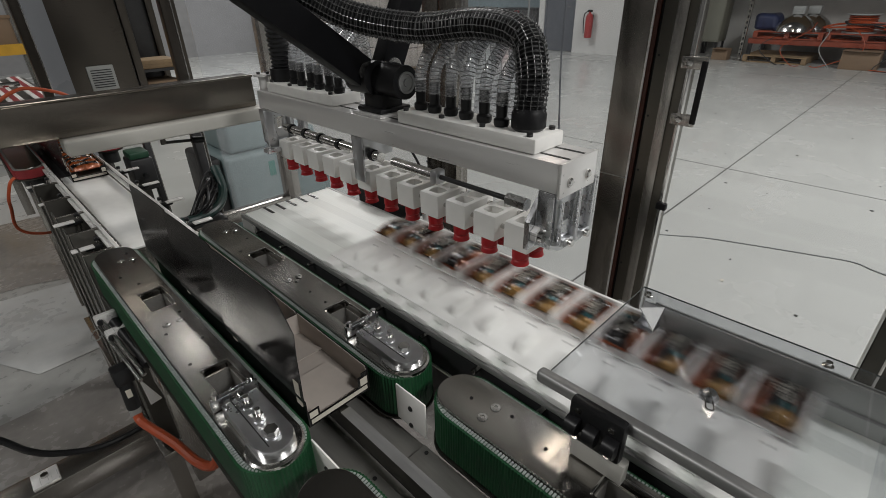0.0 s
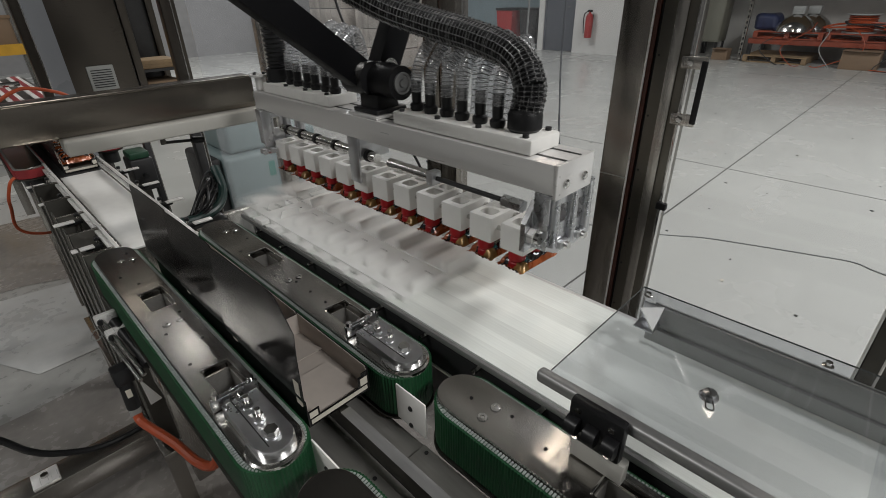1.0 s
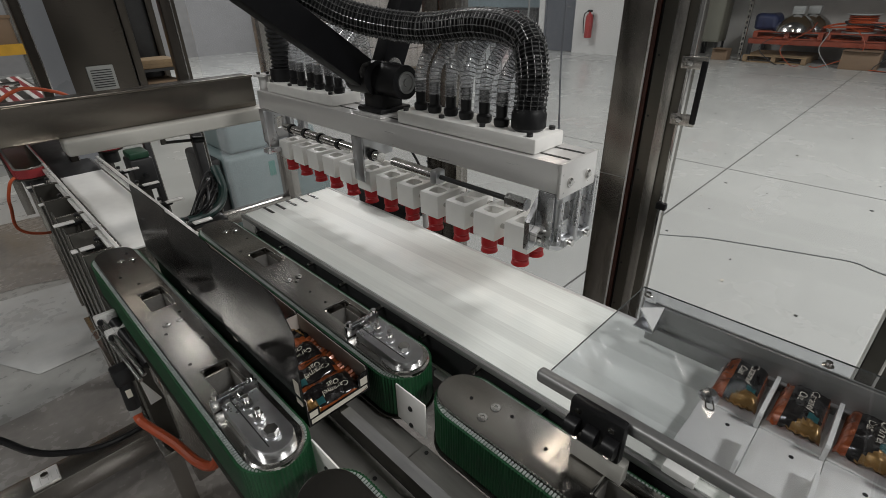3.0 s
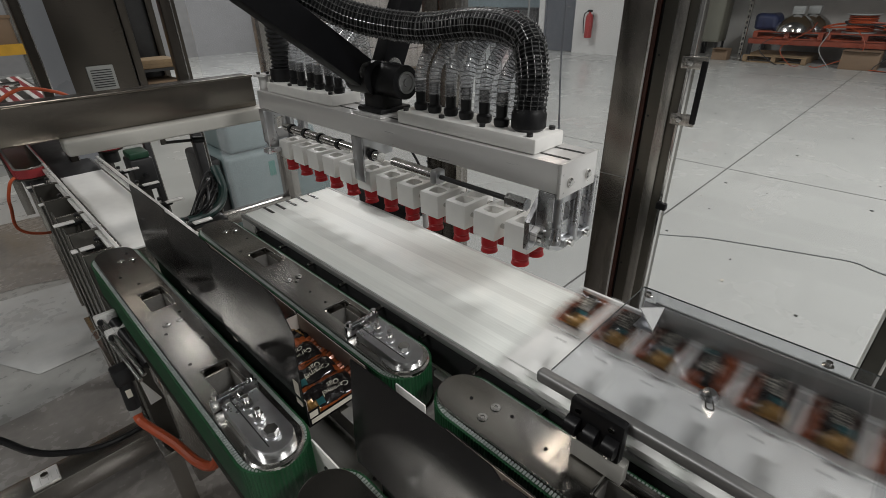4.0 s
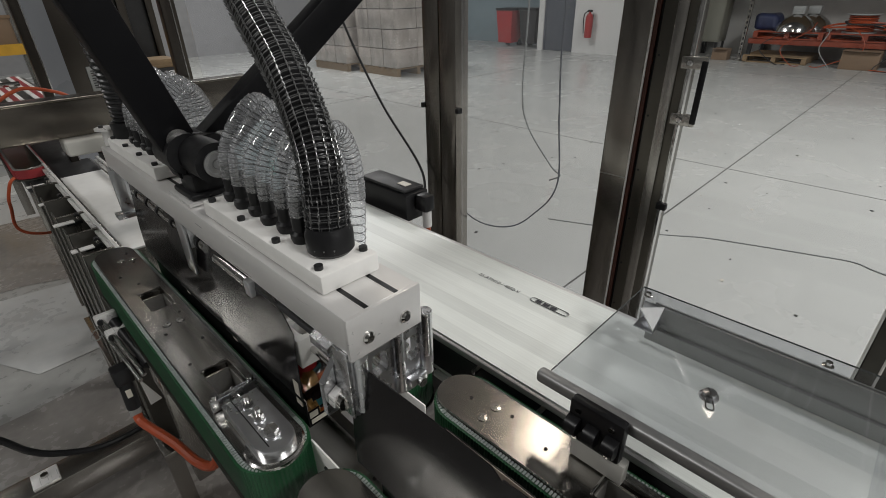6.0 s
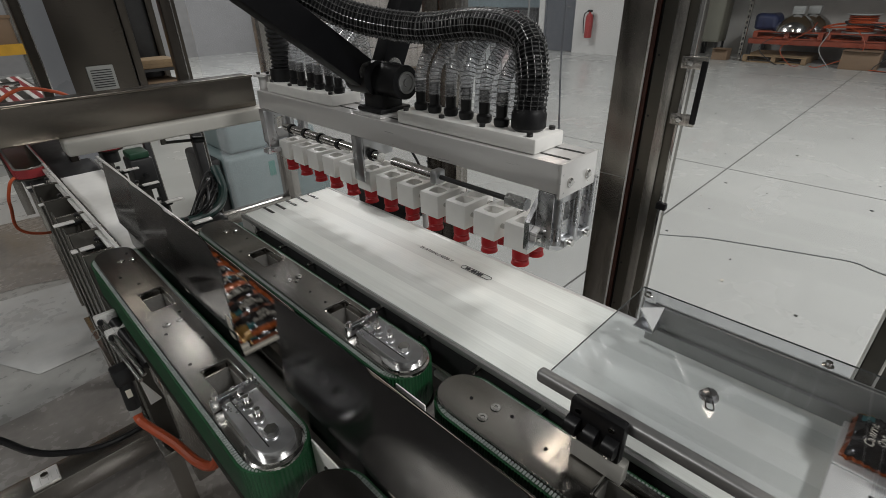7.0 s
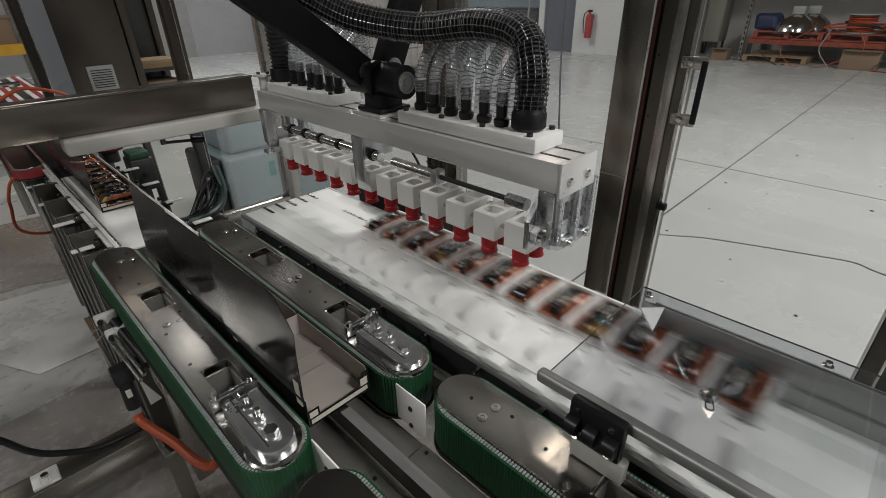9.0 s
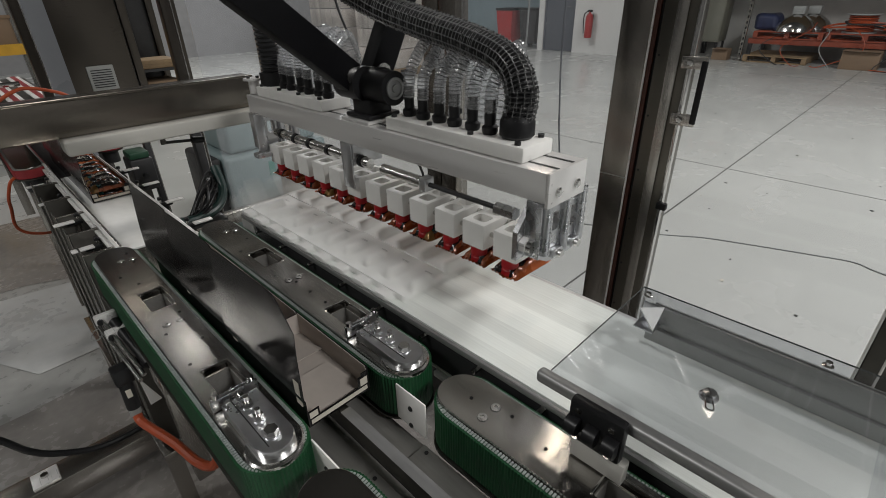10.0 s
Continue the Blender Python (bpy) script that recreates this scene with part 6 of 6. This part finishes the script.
cable("wire_loop", "loop of thin white wire hanging by the conveyor leg", [(0.11, 1.5, 0.62), (0.09, 1.55, 0.52), (0.07, 1.62, 0.47), (0.055, 1.6, 0.46), (0.07, 1.53, 0.49), (0.1, 1.47, 0.57), (0.125, 1.4, 0.70)], 0.002, GREY)
cable("hanging_cable", "black cable hanging in a loop outside the guard", [(1.02, 0.62, 2.1), (1.02, 0.635, 1.36), (1.02, 0.625, 1.12), (1.02, 0.612, 0.94), (1.02, 0.68, 0.835), (1.02, 0.757, 0.775), (1.02, 0.865, 0.755), (1.02, 0.96, 0.79), (1.02, 1.1, 0.9)], 0.0021, GREYDOOR, 80)
cable("hanging_cable", "black cable sagging past the twin guard post", [(0.93, 1.55, 1.9), (0.93, 1.40, 1.42), (0.93, 1.33, 1.27), (0.93, 1.19, 1.08), (0.93, 1.02, 0.90), (0.86, 0.97, 0.80)], 0.0038, BLACK)
cable("thin_wire", "thin grey wire hanging outside the guard", [(1.06, 0.75, 2.1), (1.06, 0.76, 1.36), (1.06, 0.765, 1.15), (1.06, 0.74, 1.06), (1.06, 0.66, 0.97), (1.06, 0.63, 0.95), (1.06, 0.66, 0.93)], 0.0022, GREY)
cable("floor_cable", "thin grey cable lying across the hall floor", [(2.6, 1.6, 0.004), (2.85, 1.0, 0.004), (3.0, 0.75, 0.004), (3.08, 0.55, 0.004), (3.2, 0.2, 0.004), (3.25, 0.02, 0.004), (3.2, -0.12, 0.004), (3.1, -0.6, 0.004)], 0.004, GREY)


def side_frame():
    """Folded steel legs and slotted plates that carry the guide rail."""
    t = thing("rail_stand", "row of dark folded steel stanchions under the guide rail", "stanchion row", at=(0, 0, 0))
    for y in (1.185, 1.33, 1.475, 1.63, 1.80):
        s = part("stanchion", block((0.088, y, 0.30), (0.150, y + 0.004, 0.893), 0.001), DULL, t, "dark folded steel stanchion")
        part("flange", block((0.0875, y + 0.0045, 0.30), (0.0905, y + 0.09, 0.885), 0.001), DULL, s)
        part("edge", block((0.0855, y - 0.001, 0.30), (0.0872, y + 0.004, 0.894), 0.0005), STEEL, s)
        part("cap", block((0.086, y - 0.001, 0.8936), (0.150, y + 0.006, 0.8952), 0.0005), STEEL, s)
    part("sill", block((0.075, 1.15, 0.27), (0.125, 2.05, 0.30), 0.002), STEEL, t)
    for y in (1.2, 1.95):
        part("leg", block((0.08, y, 0.0), (0.12, y + 0.04, 0.27), 0.002), STEEL, t)


side_frame()
side_conveyor("side_conveyor", 0.110, 1.995, 3.6, "far side conveyor with a dark red belt", False, 1, 0.045, "red side belts", PINK, 0.034)
side_conveyor("side_conveyor", 0.372, 2.16, 3.6, "far side conveyor with a dark red belt by the guide rail", False, 1, 0.045, "red side belts", PINK, 0.034)


def far_conveyor():
    t = thing("product_conveyor", "raised conveyor with red and white product strips behind the beam", "conveyor", at=(0, 0, 0))
    part("bed", block((-0.62, 2.16, 1.05), (0.275, 2.95, 1.075), 0.003), DULL, t)
    for k in range(11):
        x = 0.215 - k * 0.0735
        w = part("strip", block((x, 2.165, 1.0755), (x + 0.044, 2.94, 1.082), 0.002), WHITE, t, "white product strip with a red stripe")
        part("stripe", block((x + 0.013, 2.165, 1.0822), (x + 0.030, 2.94, 1.0832)), PINK, w)
    part("rail", rod((-0.62, 2.33, 1.12), (0.2, 2.33, 1.12), 0.008, 12), BRIGHT, t)
    for x in (-0.5, 0.15):
        part("leg", block((x, 2.5, 0), (x + 0.05, 2.55, 1.05), 0.003), STEEL, t)
    m = part("clamp", block((0.085, 2.28, 1.09), (0.13, 2.36, 1.13), 0.004), STEEL, t)
    part("stud", rod((0.055, 2.4, 1.075), (0.055, 2.4, 1.17), 0.006, 10), BRIGHT, t)


far_conveyor()


def enclosure():
    """Tall stainless control cabinet with a filter grille, and a rack beside it."""
    t = thing("control_cabinet", "tall brushed stainless control cabinet with a grey filter grille", "control cabinet", at=(0.956, 6.64, 0))
    part("body", block((0.0, 0.004, 0.1), (0.68, 0.6, 2.7), 0.008), CABINET, t)
    part("door", block((0.02, -0.03, 0.14), (0.66, 0.002, 2.66), 0.005), CABINET, t)
    g = part("grille", block((0.207, -0.052, 0.473), (0.467, -0.0305, 0.740), 0.012), GREY, t, "grey plastic filter grille")
    for k in range(8):
        part("slat", block((0.237, -0.057, 0.513 + k * 0.025), (0.437, -0.0525, 0.523 + k * 0.025)), DARK, g)
    part("seal", block((-0.02, -0.03, 0.1), (0.0, 0.015, 2.7)), BLACK, t)
    part("plinth", block((0.03, 0.04, 0), (0.65, 0.57, 0.1)), DARK, t)
    s = thing("open_rack", "dark open-sided steel rack holding timber crates", "rack", at=(1.652, 6.64, 0))
    for x in (0.0, 0.52):
        part("upright", block((x, 0, 0), (x + 0.08, 0.08, 2.7), 0.004), CABINET, s)
        part("upright", block((x, 0.8, 0), (x + 0.08, 0.88, 2.7), 0.004), CABINET, s)
    part("back", block((0.08, 0.86, 0.05), (0.52, 0.88, 2.7)), DARK, s)
    for z in (0.2, 0.6, 1.95):
        part("shelf", block((0.0, 0.081, z), (0.60, 0.799, z + 0.03)), DARK, s)
    for x, z, w, h, mm in ((0.10, 0.6305, 0.42, 0.09, TIMBER), (0.12, 0.2305, 0.38, 0.25, BROWN)):
        c = thing("crate", "small brown timber crate on a rack shelf", "crate", at=(1.652 + x, 6.76, z))
        part("tub", block((0, 0, 0), (w, 0.48, h), 0.008), mm, c)
        part("rim", block((-0.008, -0.008, h - 0.04), (w + 0.008, 0.0, h + 0.005), 0.004), mm, c)


enclosure()


def left_posts():
    for x, y, w, lab in ((0.232, 2.1, 0.026, "slim stainless guard post in front of a plastic strip"), (0.592, 1.9, 0.03, "slim dark stainless post behind the cable bundle"), (0.662, 2.1, 0.036, "stainless guard post beside the clear end window")):
        p = thing("guard_post", lab, "guard post", at=(x, y, 0))
        top = 1.09 if y < 2 else 2.2
        part("post", block((0, 0, 0), (w, 0.04, top), 0.003), DARK if y < 2 else CABINET, p)
        part("edge", block((w, 0.005, 0), (w + 0.003, 0.03, top)), BRIGHT, p)
    p = thing("guard_window", "milky polythene strip window beside the cabinet", "guard window", "guard windows", at=(0.262, 2.12, 0.3))
    part("pane", block((0, 0, 0), (0.06, 0.004, 1.9)), MIST, p)


left_posts()


def teal_machine():
    """Pale teal floor scrubber with dim lettering on its side."""
    t = thing("floor_scrubber", "pale teal moulded floor scrubber with dim green lettering", "floor scrubber", at=(1.04, 2.75, 0))
    part("tank", block((-0.05, 0, 0.1), (0.62, 0.5, 0.56), 0.03, seg=4), TEAL, t)
    part("hood", block((0.0, 0.05, 0.56), (0.25, 0.45, 0.76), 0.03, seg=4), TEAL, t)
    part("lid", block((0.26, 0.05, 0.561), (0.58, 0.45, 0.64), 0.025, seg=4), TEAL, t)
    x = 0.2
    for k, w in enumerate((0.05, 0.035, 0.035, 0.04, 0.03)):
        part("lettering", block((x, -0.003, 0.40), (x + w * 0.8, -0.0005, 0.40 + (0.09 if k == 0 else 0.06))), surface("teal print", (0.05, 0.22, 0.18), 0.5), t)
        x += w + 0.012
    part("skirt", block((-0.07, -0.02, 0.06), (0.64, 0.52, 0.12), 0.02), DARK, t)
    for sx in (0.1, 0.5):
        part("wheel", rod((sx, 0.0, 0.09), (sx, 0.06, 0.09), 0.09, 20), BLACK, t)
        part("wheel", rod((sx, 0.44, 0.09), (sx, 0.5, 0.09), 0.09, 20), BLACK, t)
    part("side_panel", block((-0.12, 0.05, 0.1), (-0.055, 0.45, 0.56), 0.02), DARK, t)


teal_machine()


def cable_bundle():
    t = thing("cable_bundle", "tangle of black cables and a green hose behind the belt", "cable bundle", at=(0.36, 1.38, 0.80))
    rng = random.Random(4)
    for k in range(13):
        h = rng.uniform(0.02, 0.11)
        pts = [(-0.01 + rng.uniform(0, 0.04), 0.02 + rng.uniform(0, 0.03), 0.005 + rng.uniform(0, 0.012)), (0.05 + rng.uniform(0, 0.03), 0.04 + rng.uniform(-0.01, 0.03), 0.01 + h * 0.4), (0.11 + rng.uniform(-0.01, 0.02), 0.10 + rng.uniform(-0.02, 0.03), h), (0.15 + rng.uniform(-0.01, 0.02), 0.18, h * 0.7 + rng.uniform(-0.03, 0.04)), (0.16, 0.26, -0.12 + rng.uniform(-0.04, 0.02))]
        part("cable", sweep(spline(pts, 26), rng.choice((0.0035, 0.0045, 0.006)), 8), BLACK, t)
    part("hose", sweep(spline([(-0.03, 0.04, 0.008), (0.04, 0.03, 0.012), (0.10, 0.05, 0.02), (0.145, 0.10, 0.05), (0.155, 0.15, 0.11)], 30), 0.014, 12), surface("dark green hose", (0.012, 0.035, 0.032), 0.4), t)
    part("tray", block((-0.02, 0.01, -0.012), (0.11, 0.10, -0.004), 0.002), DARK, t)
    part("leg", block((0.05, 0.05, -0.80), (0.08, 0.08, -0.0125)), DARK, t)


cable_bundle()


def outfeed_drive():
    """Drive box on a leg past the guide rail, with a sensor rod above it and a slim frame post."""
    t = thing("drive_unit", "dark drive box with a green terminal cover on a steel leg", "drive unit", at=(0.42, 2.03, 0))
    part("box", block((-0.035, -0.04, 0.74), (0.04, 0.06, 0.86), 0.006), DARK, t)
    part("cover", block((-0.03, -0.035, 0.8605), (0.035, 0.05, 0.885), 0.005), surface("dark green terminal cover", (0.01, 0.05, 0.025), 0.45), t)
    part("gland", rod((0.0, -0.041, 0.80), (0.0, -0.06, 0.80), 0.009, 12), BLACK, t)
    part("leg", block((-0.02, 0.0, 0.0), (0.015, 0.03, 0.7395), 0.003), DULL, t)
    p = thing("frame_post", "slim dark frame post beside the outfeed", "frame post", at=(0.472, 2.1, 0))
    part("post", block((0, 0, 0), (0.022, 0.03, 0.92), 0.003), DARK, p)
    part("edge", block((0.0222, 0.004, 0.0), (0.025, 0.026, 0.92)), STEEL, p)
    r = thing("sensor_rod", "black sensor on a thin rod below the white guide", "sensor", at=(0.35, 1.385, 0))
    part("rod", rod((0.0, 0.0, 1.048), (0.075, 0.0, 1.040), 0.004, 12), DARK, r)
    part("tip", rod((0.075, 0.0, 1.040), (0.105, 0.0, 1.0368), 0.009, 16), BLACK, r)
    part("hanger", block((0.0, -0.004, 1.043), (0.012, 0.004, 1.0695), 0.001), DULL, r)


outfeed_drive()


def back_left():
    """Yellow and red racking seen past the cabinet."""
    t = thing("storage_rack", "storage rack with yellow bins and red trim", "storage rack", at=(0.1, 6.0, 0))
    for x in (-1.4, -0.4, 0.6):
        for y in (0, 0.7):
            part("upright", block((x, y, 0), (x + 0.08, y + 0.08, 2.6)), STEEL, t)
    for z in (0.5, 0.95, 1.45):
        part("beam", block((-1.4, -0.02, z), (0.68, 0.0, z + 0.09)), REDP if z > 1 else YELLOW, t)
        part("shelf", block((-1.4, 0.081, z), (0.68, 0.699, z + 0.03)), DARK, t)
    for k in range(5):
        c = thing("storage_bin", "yellow storage bin on a rack" if k % 2 else "brown cardboard box on a rack", "bin", "bins on the rack", at=(-1.3 + k * 0.4, 6.1, 0.981 if k % 3 else 0.531))
        part("tub", block((0, 0, 0), (0.34, 0.5, 0.28), 0.02), YELLOW if k % 2 else BROWN, c)
        part("lip", block((-0.01, -0.01, 0.26), (0.35, 0.0, 0.29), 0.004), YELLOW if k % 2 else BROWN, c)


back_left()


def shaded_floor():
    """Shade and stains under and left of the machine, put into the floor's colour."""
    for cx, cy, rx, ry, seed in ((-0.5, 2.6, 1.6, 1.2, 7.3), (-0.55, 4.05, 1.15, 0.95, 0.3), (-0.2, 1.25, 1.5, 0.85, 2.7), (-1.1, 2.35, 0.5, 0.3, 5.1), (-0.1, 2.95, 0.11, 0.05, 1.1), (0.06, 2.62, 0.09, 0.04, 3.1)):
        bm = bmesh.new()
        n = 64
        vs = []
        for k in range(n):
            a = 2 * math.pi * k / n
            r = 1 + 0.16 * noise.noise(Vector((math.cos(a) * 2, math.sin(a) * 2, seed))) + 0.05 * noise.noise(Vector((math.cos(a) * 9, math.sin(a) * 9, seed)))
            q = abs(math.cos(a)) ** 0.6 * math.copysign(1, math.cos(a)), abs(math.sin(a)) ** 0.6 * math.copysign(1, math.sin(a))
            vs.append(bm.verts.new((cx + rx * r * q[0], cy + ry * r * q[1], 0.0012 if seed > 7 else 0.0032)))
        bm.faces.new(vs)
        tagged(part("floor_stain", bm, HALFSHADEFLOOR if seed > 7 else SHADEFLOOR), "shade and stains put into the concrete floor's colour", "floor stain", kind="structure")


shaded_floor()


def lit_floor():
    """Hard-edged patches of light between the shaded parts, painted as paler floor."""
    for pts in ([(-0.26, 3.12), (0.13, 3.06), (0.17, 2.30), (-0.13, 2.28), (-0.36, 2.72)], [(-0.25, 4.95), (0.40, 5.02), (0.31, 4.32), (-0.2, 4.34)]):
        tagged(part("floor_patch", outline(pts, 0.0036, 0.0044), LITFLOOR), "hard-edged patch of light put into the concrete floor's colour", "floor patch", kind="structure")


lit_floor()


def overhead_frame():
    """Robot mounting frame above the line."""
    t = thing("robot_frame", "stainless robot mounting frame above the packing line", "robot frame", at=(0, 0, 0))
    part("beam", block((-0.55, 0.60, 2.2), (1.0, 0.87, 2.26), 0.004), STEEL, t)
    part("beam", block((-0.55, 2.0, 2.2), (1.0, 2.1, 2.26), 0.004), STEEL, t)
    part("beam", block((-0.55, 0.1, 2.2), (-0.45, 2.0, 2.26), 0.004), STEEL, t)
    part("base", lathe([(0.2, 0), (0.22, 0.05), (0.22, 0.3), (0, 0.3)], 28, at=(0.35, 0.735, 1.9)), DARK, t)
    for x, y in ((-0.55, 0.1), (-0.55, 2.04)):
        part("post", block((x, y, 0.0), (x + 0.06, y + 0.06, 2.2), 0.004), STEEL, t)


overhead_frame()


motions()
